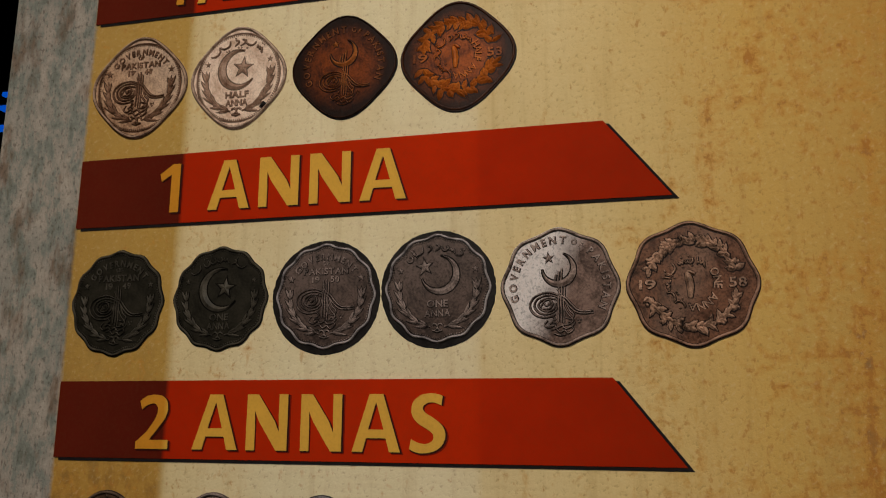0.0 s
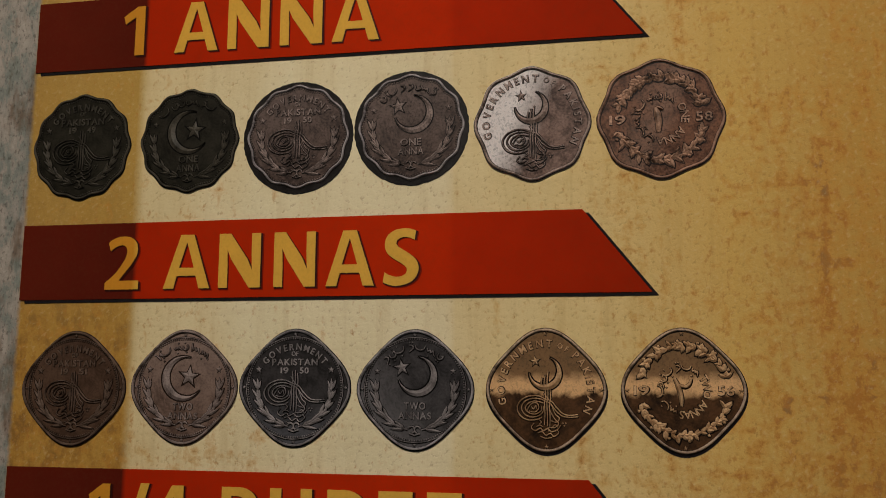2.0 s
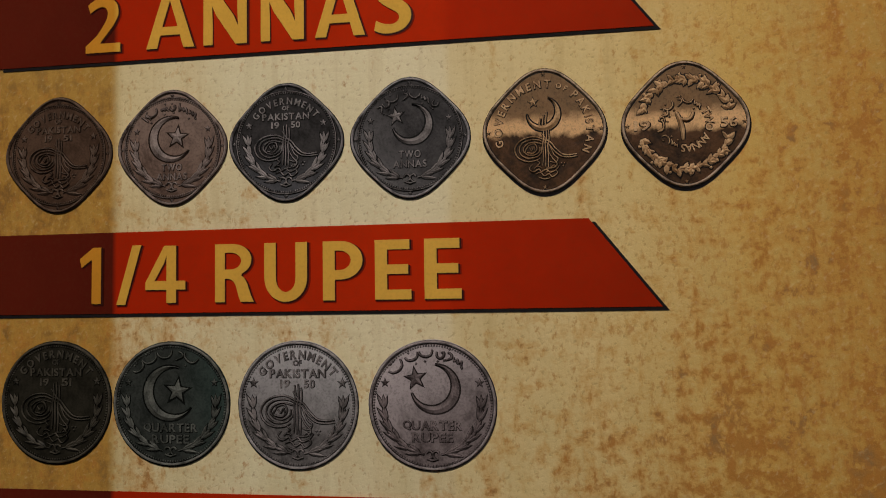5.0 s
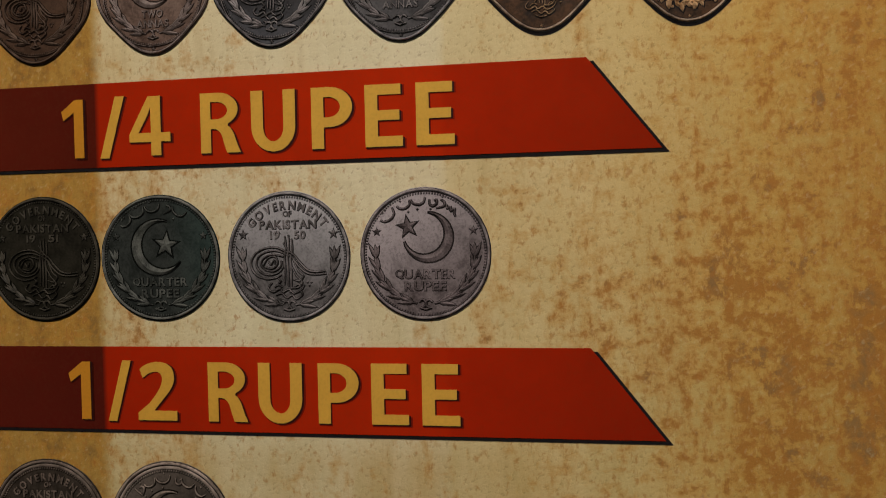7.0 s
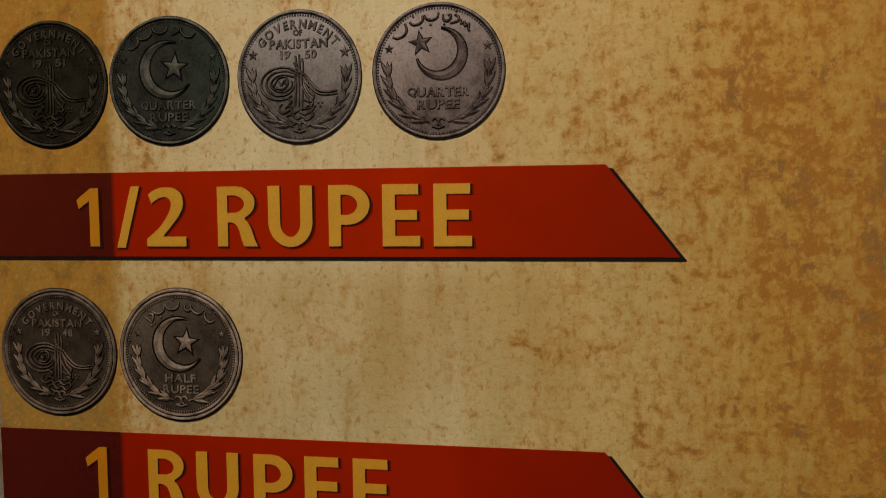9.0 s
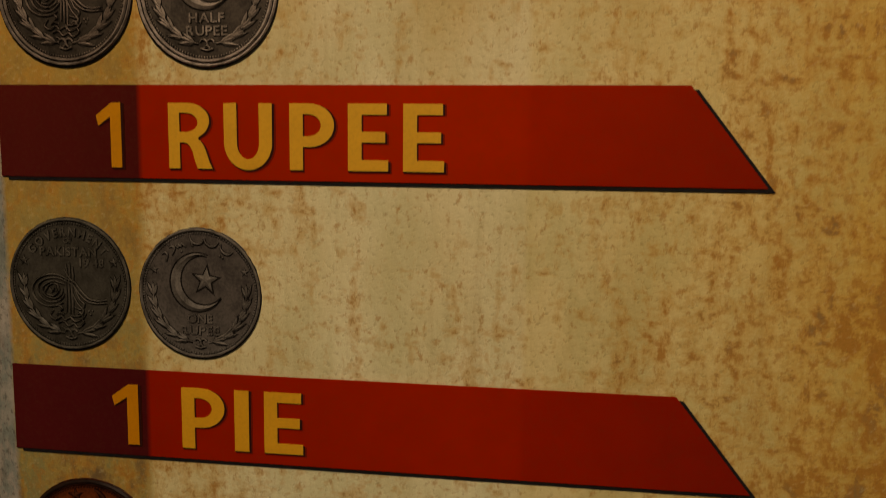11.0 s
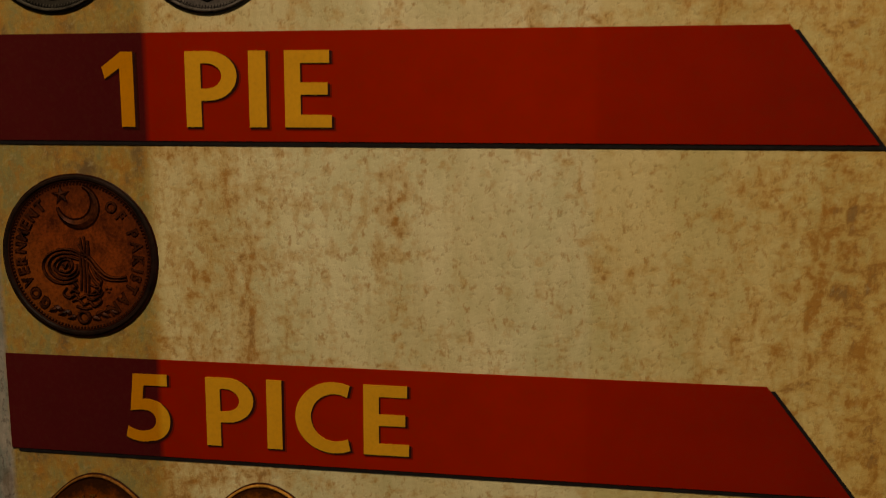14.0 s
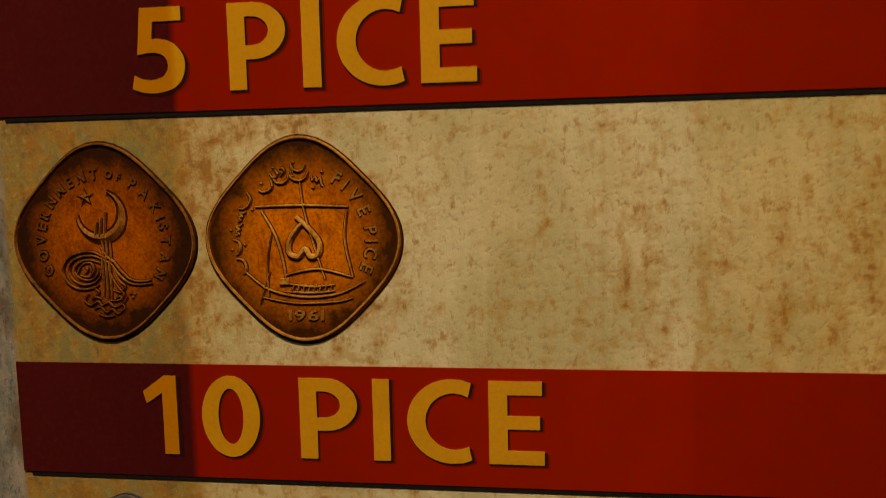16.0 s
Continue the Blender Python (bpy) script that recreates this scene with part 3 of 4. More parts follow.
def box(name, lo, hi, bevel=0.0):
    bm = bmesh.new()
    bmesh.ops.create_cube(bm, size=1)
    for v in bm.verts:
        for c in range(3):
            v.co[c] = lo[c] + (v.co[c] + 0.5) * (hi[c] - lo[c])
    if bevel:
        bmesh.ops.bevel(bm, geom=bm.edges[:], offset=bevel, segments=2, affect="EDGES", profile=0.6)
    me = bpy.data.meshes.new(name)
    bm.to_mesh(me)
    bm.free()
    return me


def tube(name, r, length, segments=24, r2=None):
    bm = bmesh.new()
    bmesh.ops.create_cone(bm, cap_ends=True, segments=segments, radius1=r, radius2=r if r2 is None else r2, depth=length)
    bmesh.ops.bevel(bm, geom=[e for e in bm.edges if e.calc_face_angle(0) > 1], offset=min(r, length) * 0.06, segments=2, affect="EDGES")
    me = bpy.data.meshes.new(name)
    bm.to_mesh(me)
    bm.free()
    return me


# ---- the room ----
def structure(name, lo, hi, mat, label, category):
    return tagged(part(name, box(name, lo, hi), mat, None), label, category, "", "structure")


structure("floor", (-4, -4, -0.1), (4, 5, 0), CARPET, "dark grey carpeted floor of a dim hall", "floor")
structure("ceiling", (-4, -4, 3.0), (4, 5, 3.1), DARK_CEILING, "black painted ceiling over the dim hall", "ceiling")
structure("wall_west", (-4.1, -4, 0), (-4, 5, 3), DARK_WALL, "dark painted wall of the hall in shade", "wall")
structure("wall_east", (4, -4, 0), (4.1, 5, 3), DARK_WALL, "dark painted wall of the hall in shade", "wall")
structure("wall_north", (-4, 5, 0), (4, 5.1, 3), DARK_WALL, "dark painted far wall of the hall", "wall")
structure("wall_south", (-4, -4.1, 0), (4, -4, 3), DARK_WALL, "dark painted wall across from the panel", "wall")
structure("wall_partition", (0.02, 0.032, 0), (1.6, 0.15, 2.6), DARK_WALL, "dark partition wall behind the printed coin panel", "wall")

# ---- the printed panel ----
PITCH, TOP = 0.1935, 1.7935  # step between headings, upper edge of the second heading
TO_WALL = Matrix(((1, 0, 0, 0), (0, 0, -1, 0), (0, 1, 0, 0), (0, 0, 0, 1)))  # picture plane to wall

panel = tagged(new("display_panel"), "tall printed panel of old coins on parchment with red headings", "display panel")
panel.location = (0.605, 0, 0.12)


def on_panel(u, v, w=0.0):
    """The pose of a print at u, v on the panel's face, under the panel."""
    return Matrix.Translation((u - 0.605, -w, v - 0.12)) @ TO_WALL


part("board", box("board", (0.012 - 0.605, 0.001, 0), (1.2 - 0.605, 0.03, 2.08), 0.001), BOARD, panel)
sheet = Relief()
cols, rows_n = 12, 20
sheet.add([(0.0105 + 1.191 * i / cols, 0.12 + 2.08 * j / rows_n, 0) for j in range(rows_n + 1) for i in range(cols + 1)],
          [(j * (cols + 1) + i, j * (cols + 1) + i + 1, (j + 1) * (cols + 1) + i + 1, (j + 1) * (cols + 1) + i) for j in range(rows_n) for i in range(cols)])
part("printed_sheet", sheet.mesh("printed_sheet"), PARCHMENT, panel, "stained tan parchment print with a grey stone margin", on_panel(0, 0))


def heading(top, letters, drop=0.054):
    """A red band with a slanted end, its black printed drop shadow, and gold letters (character, left, right)."""
    H = 0.0615
    shape = [(0.1, top), (0.1, top - H), (0.6035, top - H), (0.5555, top)]
    base = (0.1, top)
    # offset black copy: the band's drop shadow, part of the print
    edge = Relief()
    edge.slab([(u + 0.0045 - base[0], v - 0.0025 - base[1]) for u, v in shape], 0.0, 0.0004)
    band = Relief()
    band.slab([(u - base[0], v - base[1]) for u, v in shape], 0.0, 0.0009, 0.0)
    me = band.mesh("heading_band")
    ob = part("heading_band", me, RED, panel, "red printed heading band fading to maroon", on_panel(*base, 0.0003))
    part("band_drop_shadow", edge.mesh("band_drop_shadow"), BLACK, ob, "black printed drop shadow offset under the band", Matrix.Translation((0, 0, 0.0)))
    low, high = top - drop, top - drop + 0.0428
    for ch, a, b in letters:
        lo = low - (0.0005 if ch in "S0CU" else 0) - (0.001 if ch == "/" else 0)
        hi = high + (0.0005 if ch in "S0C" else 0) + (0.001 if ch == "/" else 0)
        # back and blur: inner and outer layers of the letter's printed drop shadow
        back = Relief()
        put_glyph(back, ch, BOLD, lambda p, q: (a - base[0] + 0.0003 + p * (b - a + 0.0011), lo - base[1] - 0.0011 + q * (hi - lo + 0.0008)), 0.0008, 0.0012)
        blur = Relief()
        put_glyph(blur, ch, BOLD, lambda p, q: (a - base[0] + 0.0006 + p * (b - a + 0.0018), lo - base[1] - 0.0018 + q * (hi - lo + 0.0012)), 0.0007, 0.00105)
        part("letter_shadow", blur.mesh("letter_shadow"), SHADE, ob)
        front = Relief()
        put_glyph(front, ch, BOLD, lambda p, q: (a - base[0] + p * (b - a), lo - base[1] + q * (hi - lo)), 0.0010, 0.0017)
        part("letter_outline", back.mesh("letter_outline"), SOFT_BLACK, ob)
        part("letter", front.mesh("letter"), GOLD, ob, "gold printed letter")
    return ob


RUPEE = [("R", 0.2825, 0.3125), ("U", 0.3208, 0.3535), ("P", 0.3653, 0.395), ("E", 0.404, 0.4305), ("E", 0.440, 0.4665)]
HEADS = [
    [("1", 0.173, 0.190), ("/", 0.2035, 0.2235), ("2", 0.228, 0.258), ("A", 0.275, 0.314), ("N", 0.322, 0.357), ("N", 0.368, 0.403), ("A", 0.411, 0.449)],
    [("1", 0.180, 0.1995), ("A", 0.2265, 0.2645), ("N", 0.273, 0.3085), ("N", 0.318, 0.3535), ("A", 0.3615, 0.4005)],
    [("2", 0.176, 0.205), ("A", 0.2265, 0.2655), ("N", 0.273, 0.3075), ("N", 0.3185, 0.352), ("A", 0.3605, 0.3985), ("S", 0.4055, 0.434)],
    [("1", 0.173, 0.191), ("/", 0.2035, 0.2235), ("4", 0.227, 0.259)] + RUPEE,
    [("1", 0.172, 0.190), ("/", 0.2035, 0.2225), ("2", 0.2275, 0.258)] + RUPEE,
    [("1", 0.171, 0.189)] + [(c, a - 0.0605, b - 0.0605) for c, a, b in RUPEE],
    [("1", 0.1747, 0.1945), ("P", 0.2258, 0.2567), ("I", 0.2637, 0.274), ("E", 0.2848, 0.312)],
    [("5", 0.1785, 0.2085), ("P", 0.231, 0.261), ("I", 0.2693, 0.2787), ("C", 0.287, 0.3205), ("E", 0.3287, 0.356)],
    [("1", 0.1738, 0.193), ("0", 0.2065, 0.2385), ("P", 0.2602, 0.291), ("I", 0.2992, 0.3080), ("C", 0.317, 0.350), ("E", 0.3587, 0.3865)],
]
DROPS = (0.052, 0.052, 0.054, 0.054, 0.054, 0.0545, 0.0535, 0.052, 0.049)
for i, (letters, drop) in enumerate(zip(HEADS, DROPS)):
    heading(TOP + PITCH * (1 - i), letters, drop)


# ---- coin pictures ----
def diamond(a, p=3.0):
    """A square on its corner with round corners."""
    b = a + math.pi / 4
    return 1.0 / (abs(math.cos(b)) ** p + abs(math.sin(b)) ** p) ** (1 / p) / 2 ** (0.5 - 1 / p)


def scallop(lobes, depth, turn=0.0):
    return lambda a: 1 - depth + depth * math.cos(lobes * (a - math.pi / 2) + turn)


def disc(a):
    return 1.0


def ring_pts(shape, k, n=96):
    return [(k * shape(2 * math.pi * i / n) * math.cos(2 * math.pi * i / n), k * shape(2 * math.pi * i / n) * math.sin(2 * math.pi * i / n)) for i in range(n)]


W = 0.020  # face of the coin above the sheet, in coin radii
T = 0.024  # relief above the face


def script_strokes(coin, mat, k, r, a0, a1, height, seed, thick=0.028):
    """Sweeps, bowls, stems, teeth and dots of worn script round the rim."""
    rnd = random.Random(seed)
    relief = Relief()
    a = a0
    while a > a1:
        t = radians(a)
        cu, cv = r * math.cos(t), r * math.sin(t)
        tu, tv, nu, nv = math.sin(t), -math.cos(t), math.cos(t), math.sin(t)
        s = height * rnd.uniform(0.6, 0.8)

        def at(p, q):
            return (cu + tu * p * s + nu * q * s, cv + tv * p * s + nv * q * s)
        kind = rnd.choice(("sweep", "bowl", "stem", "teeth", "hook", "sweep"))
        wide = 1.7
        if kind == "sweep":
            pts, wide = curve([at(-1.5, 0.7), at(-1.1, -0.1), at(0.0, -0.55), at(1.1, -0.25), at(1.6, 0.8)], 5), 3.0
        elif kind == "bowl":
            pts = curve([at(-0.9, 0.5), at(-0.7, -0.5), at(0.1, -0.8), at(0.7, -0.2), at(0.6, 0.6), at(0.1, 0.3)], 4)
        elif kind == "stem":
            pts, wide = [at(0.1, -0.9), at(0.0, 0.2), at(-0.2, 1.2)], 0.9
        elif kind == "teeth":
            pts, wide = curve([at(-1.2, 0.3), at(-0.8, -0.4), at(-0.4, 0.2), at(0.0, -0.4), at(0.4, 0.3), at(0.8, -0.5), at(1.3, -0.8)], 3), 2.3
        else:
            pts = curve([at(-0.5, 0.7), at(0.3, 0.5), at(0.4, -0.2), at(-0.8, -1.0)], 4)
        relief.ridge(pts, thick, T, W, False, 0.6)
        for q in range(rnd.choice((0, 1, 2))):
            du, dv = at(-0.35 + 0.7 * q, rnd.choice((1.3, -1.5)))
            relief.fan([(du + 0.018 * math.cos(i * math.pi / 2), dv + 0.018 * math.sin(i * math.pi / 2)) for i in range(4)], T, W)
        a -= math.degrees(s * wide / r) + rnd.uniform(0.5, 2.5)
    tagged(finish(relief, "script_shade", mat, coin, k), kind="stuff")


def tughra(k=1.0, du=0.0, dv=0.0, thick=0.82):
    """The calligraphic sign: two nested loops, upright strokes, a forked tail and a knotted foot of small script."""
    m = Relief()

    def line(pts, width=0.026, taper=0.4):
        width *= thick
        pts = [(du + k * a, dv + k * b) for a, b in pts]
        m.ridge(curve(pts, 6), width, T, W, False, taper)
    # loops, each a pair of lines
    line([(-0.06, 0.10), (-0.22, 0.165), (-0.42, 0.15), (-0.58, 0.06), (-0.65, -0.09), (-0.58, -0.24), (-0.42, -0.32), (-0.24, -0.31), (-0.14, -0.26)], 0.028, 0.3)
    line([(-0.04, 0.05), (-0.20, 0.11), (-0.38, 0.10), (-0.51, 0.03), (-0.56, -0.09), (-0.50, -0.20), (-0.38, -0.26), (-0.22, -0.24), (-0.12, -0.16), (-0.10, -0.04)], 0.026, 0.3)
    line([(-0.10, 0.02), (-0.28, 0.06), (-0.42, 0.01), (-0.48, -0.09), (-0.40, -0.18), (-0.26, -0.20), (-0.15, -0.13), (-0.14, -0.04)], 0.024, 0.2)
    line([(-0.44, -0.12), (-0.36, 0.0), (-0.24, 0.02), (-0.20, -0.08), (-0.28, -0.16), (-0.40, -0.14)], 0.022, 0.2)
    line([(-0.36, -0.04), (-0.31, -0.10), (-0.26, -0.03), (-0.24, -0.10)], 0.020)
    # uprights and the strokes that cross them
    line([(-0.07, 0.34), (-0.055, 0.16), (-0.08, 0.02), (-0.075, -0.20), (-0.09, -0.42)], 0.026)
    line([(-0.01, 0.36), (-0.005, 0.16), (-0.03, 0.02), (-0.025, -0.22), (-0.03, -0.44)], 0.026)
    line([(0.04, 0.30), (0.05, 0.12), (0.02, -0.02), (0.03, -0.24), (0.02, -0.46)], 0.026)
    line([(-0.10, 0.24), (0.0, 0.10), (0.10, 0.02), (0.16, -0.08)], 0.022)
    # forked tail
    line([(-0.06, 0.10), (0.06, 0.06), (0.18, -0.08), (0.30, -0.19), (0.44, -0.22), (0.60, -0.20)], 0.028, 0.3)
    line([(-0.04, 0.05), (0.05, 0.0), (0.15, -0.13), (0.28, -0.235), (0.44, -0.26), (0.61, -0.245)], 0.024, 0.3)
    line([(0.06, -0.02), (0.14, -0.20), (0.22, -0.28), (0.16, -0.36), (0.05, -0.33)], 0.024)
    line([(0.02, -0.10), (0.10, -0.26), (0.20, -0.38), (0.13, -0.46), (-0.02, -0.47)], 0.024)
    line([(-0.20, -0.31), (-0.15, -0.36), (-0.20, -0.40)], 0.022)
    # the foot
    line([(-0.30, -0.38), (-0.36, -0.47), (-0.28, -0.53), (-0.17, -0.48), (-0.12, -0.53), (-0.02, -0.49), (0.06, -0.55), (0.18, -0.50), (0.24, -0.42)], 0.026)
    line([(-0.24, -0.58), (-0.14, -0.55), (-0.06, -0.62), (0.03, -0.58), (0.10, -0.64), (0.20, -0.57), (0.17, -0.51)], 0.024)
    line([(-0.18, -0.64), (-0.06, -0.68), (0.06, -0.66)], 0.022)
    line([(-0.26, -0.46), (-0.20, -0.42), (-0.12, -0.45)], 0.022)
    line([(0.08, -0.45), (0.14, -0.41), (0.18, -0.46)], 0.022)
    for a, b in ((0.29, -0.38), (0.35, -0.38), (0.32, -0.43), (-0.10, -0.585), (0.0, -0.53), (-0.22, -0.50)):
        u, v = du + k * a, dv + k * b
        m.fan([(u + 0.018 * math.cos(q * math.pi / 2), v + 0.018 * math.sin(q * math.pi / 2)) for q in range(4)], T, W)
    return m


def branches(r=0.70, a0=262, a1=178, n=6, size=0.30, seed=4):
    """Two branches of long slender leaves that rise from a knot at the foot."""
    pieces = Pieces()
    rnd = random.Random(seed)
    for side in (1, -1):
        m = pieces.one()
        stem = arc(0, 0, r, r, a0, a1, 16)
        m.ridge([(side * u, v) for u, v in stem], 0.020, T * 0.7, W)
        for i in range(n):
            f = (i + 0.3) / n
            t = radians(a0 + (a1 - a0) * f)
            u, v = r * math.cos(t), r * math.sin(t)
            way = t - math.pi / 2
            for turn in (-0.34, 0.30, -0.02):
                a = way + turn + rnd.uniform(-0.10, 0.10)
                a = a if side > 0 else math.pi - a
                m.leaf(side * u, v, size * rnd.uniform(0.75, 1.05) * (1 - 0.2 * f), size * 0.20, a, T, W)
    for side in (1, -1):
        m.ridge(arc(side * 0.05, -r + 0.01, 0.05, 0.055, 20 if side > 0 else 160, 260 if side > 0 else -80, 9), 0.026, T, W)
    m.ridge([(-0.09, -r - 0.05), (0.0, -r - 0.08), (0.09, -r - 0.05)], 0.026, T, W)
    return pieces


def wreath(r=0.68, n=14, seed=1, gaps=True, big=1.0):
    """A ring of leaves and berries, open at both sides for the year."""
    m = Relief()
    rnd = random.Random(seed)
    for half in (0, 1):
        for i in range(n):
            t = radians((17 if gaps else 4) + 180 * half + (140 if gaps else 172) * i / (n - 1))
            for turn, k in ((0.65, 1.02), (-0.65, 0.98), (0.0, 1.0)):
                u, v = r * k * math.cos(t), r * k * math.sin(t)
                m.leaf(u, v, big * rnd.uniform(0.16, 0.27), big * rnd.uniform(0.09, 0.15), t + math.pi / 2 + turn * 1.25 + rnd.uniform(-0.5, 0.5), T * rnd.uniform(0.8, 1.5), W)
            if i % 3 == 1:
                u, v = r * 1.12 * math.cos(t), r * 1.12 * math.sin(t)
                m.fan([(u + 0.03 * math.cos(q), v + 0.03 * math.sin(q)) for q in (0, 1.05, 2.1, 3.15, 4.2, 5.25)], T, W)
    return m


def finish(relief, name, mat, coin, k):
    me = relief.mesh(name)
    me.transform(Matrix.Scale(k, 4))
    for one in mat:
        me.materials.append(one)
    return part(name, me, None, coin)


class Pieces(list):
    """Reliefs that become parts one by one."""

    def one(self):
        self.append(Relief())
        return self[-1]


def finish_each(pieces, name, mat, coin, k):
    for piece in pieces:
        finish(piece, name, mat, coin, k)


def face_tughra(coin, mat, k, year, year_at, c=1.0):
    t = Pieces()
    arc_word(t, "GOVERNMENT", 0.80 * c, 143, 37, 0.13 * c, W, W + T * 0.7, 0.012)
    word(t, "OF", 0, 0.665 * c, 0.085 * c, 0.14 * c, W, W + T * 0.7, 0.012)
    word(t, "PAKISTAN", 0, 0.50 * c, 0.13 * c, 0.94 * c, W, W + T * 0.7, 0.012)
    if year:
        word(t, year[:2], year_at[0] * c, 0.335 * c, 0.12 * c, 0.16 * c, W, W + T * 0.7, 0.012)
        word(t, year[2:], year_at[1] * c, 0.335 * c, 0.12 * c, 0.18 * c, W, W + T * 0.7, 0.012)
    finish_each(t, "letter", mat, coin, k)
    finish(tughra(1.0 * c, 0.02, -0.02 * c), "calligraphic_emblem", mat, coin, k)
    finish_each(branches(0.76 * c, 262, 174), "leaf_branch", mat, coin, k)
    s = Pieces()
    for u in (-0.75, 0.75):
        s.one().star(u * c, 0.35 * c, 0.075 * c, T, W)
    finish_each(s, "star", mat, coin, k)


def face_crescent(coin, mat, k, lines, flipped, seed, c=1.0):
    t = Pieces()
    script_strokes(coin, mat, k, 0.80 * c, 134, 46, 0.11 * c, seed)
    h = 0.135 * c
    wide = 0.128 * c
    word(t, lines[0], 0, (-0.39 if not flipped else -0.31) * c, h, wide * len(lines[0]) + 0.03, W, W + T * 0.7, 0.012)
    word(t, lines[1], 0, (-0.575 if not flipped else -0.495) * c, h, wide * len(lines[1]), W, W + T * 0.7, 0.012)
    finish_each(t, "letter", mat, coin, k)
    m = Relief()
    if flipped:
        m.crescent(0.06 * c, 0.25 * c, 0.38 * c, radians(140), T * 1.2, W, 0.245)
    else:
        m.crescent(-0.03 * c, 0.17 * c, 0.45 * c, radians(18), T * 1.2, W, 0.245)
    finish(m, "crescent_moon", mat, coin, k)
    s = Pieces()
    if flipped:
        s.one().star(-0.26 * c, 0.42 * c, 0.16 * c, T * 1.5, W, 0.15)
    else:
        s.one().star(0.11 * c, 0.21 * c, 0.21 * c, T * 1.2, W, -0.1)
    for u in (-0.75, 0.75):
        s.one().star(u * c, 0.35 * c, 0.065 * c, T, W)
    finish_each(s, "star", mat, coin, k)
    finish_each(branches(0.77 * c, 260, 174), "leaf_branch", mat, coin, k)


def face_arc(coin, mat, k, c=1.0, legend=(196, 84, 67, 47, -26), thick=0.82, r=0.75, h=0.125):
    """Later face: the legend round the rim, a small star, a moon and the calligraphic sign."""
    t = Pieces()
    a0, a1, mid, b0, b1 = legend
    arc_word(t, "GOVERNMENT", r * c, a0 + 4, a1 - 4, h, W, W + T * 0.7, 0.014)
    arc_word(t, "OF", r * c, mid + 8, mid - 8, h * 0.7, W, W + T * 0.7, 0.014)
    arc_word(t, "PAKISTAN", r * c, b0 + 4, b1 - 4, h, W, W + T * 0.7, 0.014)
    finish_each(t, "letter", mat, coin, k)
    m = Relief()
    m.crescent(0.0, 0.26 * c, 0.27 * c, radians(125), T * 1.3, W, 0.26)
    for i in range(3):
        m.ridge([(-0.08 + 0.05 * i, 0.06), (-0.055 + 0.05 * i, 0.20 + 0.05 * i)], 0.022, T, W)
    finish(m, "crescent_moon", mat, coin, k)
    s = Pieces()
    s.one().star(-0.17 * c, 0.46 * c, 0.085 * c, T * 1.4, W, 0.1)
    finish_each(s, "star", mat, coin, k)
    finish(tughra(0.80 * c, 0.04, -0.23 * c, thick), "calligraphic_emblem", mat, coin, k)


def face_pie(coin, mat, k):
    """The copper pie: the moon high at the rim, the legend down both sides."""
    t = Pieces()
    arc_word(t, "GOVERNMENT", 0.76, 236, 124, 0.135, W, W + T * 0.7, 0.02)
    arc_word(t, "OF", 0.75, 60, 38, 0.135, W, W + T * 0.7, 0.02)
    arc_word(t, "PAKISTAN", 0.76, 26, -62, 0.135, W, W + T * 0.7, 0.02)
    finish_each(t, "letter", mat, coin, k)
    m = Relief()
    m.crescent(0.02, 0.60, 0.26, radians(128), T * 1.3, W, 0.30)
    finish(m, "crescent_moon", mat, coin, k)
    s = Pieces()
    s.one().star(-0.19, 0.74, 0.10, T * 1.3, W, 0.1)
    finish_each(s, "star", mat, coin, k)
    finish(tughra(0.86, 0.08, -0.06), "calligraphic_emblem", mat, coin, k)
    f = Relief()
    f.ridge(arc(0.02, -0.75, 0.07, 0.07, 0, 340, 12), 0.035, T, W, True)
    for i in range(5):
        for side in (-1, 1):
            f.leaf(0.02 + side * (0.10 + 0.06 * i), -0.74 + 0.022 * i, 0.12, 0.06, (0.5 if i % 2 else -0.3) if side > 0 else math.pi - (0.5 if i % 2 else -0.3), T, W)
    finish(f, "flower_spray", mat, coin, k)


def face_wreath(coin, mat, k, left, right, legend, numeral, c=1.0, seed=1, ring=0.68, big=1.0):
    """Reverse: a wreath, the year split at both sides, a legend round the numeral."""
    finish(wreath(ring * c, round(13 / big), seed, True, big), "leaf_wreath", mat, coin, k)
    t = Pieces()
    if left:
        word(t, left, -0.70 * c, 0.0, 0.15, 0.25, W, W + T * 0.7)
        word(t, right, 0.70 * c, 0.0, 0.15, 0.25, W, W + T * 0.7)
    arc_word(t, legend, 0.40 * c, 35, -100, 0.125, W, W + T * 0.7)
    script_strokes(coin, mat, k, 0.38 * c, 165, 50, 0.085, seed + 4)
    script_strokes(coin, mat, k, 0.38 * c, 240, 175, 0.085, seed + 9)
    finish_each(t, "letter", mat, coin, k)
    n = Relief()
    for pts, wd in numeral:
        n.ridge(curve([(u * c, v * c) for u, v in pts], 5), wd, T * 1.6, W, False, 0.5)
    finish(n, "numeral", mat, coin, k)


ONE = [([(-0.07, 0.19), (-0.05, 0.10), (-0.03, -0.05), (-0.04, -0.24)], 0.11), ([(-0.07, 0.21), (0.05, 0.15)], 0.055)]
TWO = [([(-0.14, 0.20), (-0.08, 0.06), (-0.04, -0.12), (-0.04, -0.26)], 0.075), ([(-0.10, 0.10), (0.02, 0.06), (0.10, 0.10), (0.14, 0.20)], 0.055)]


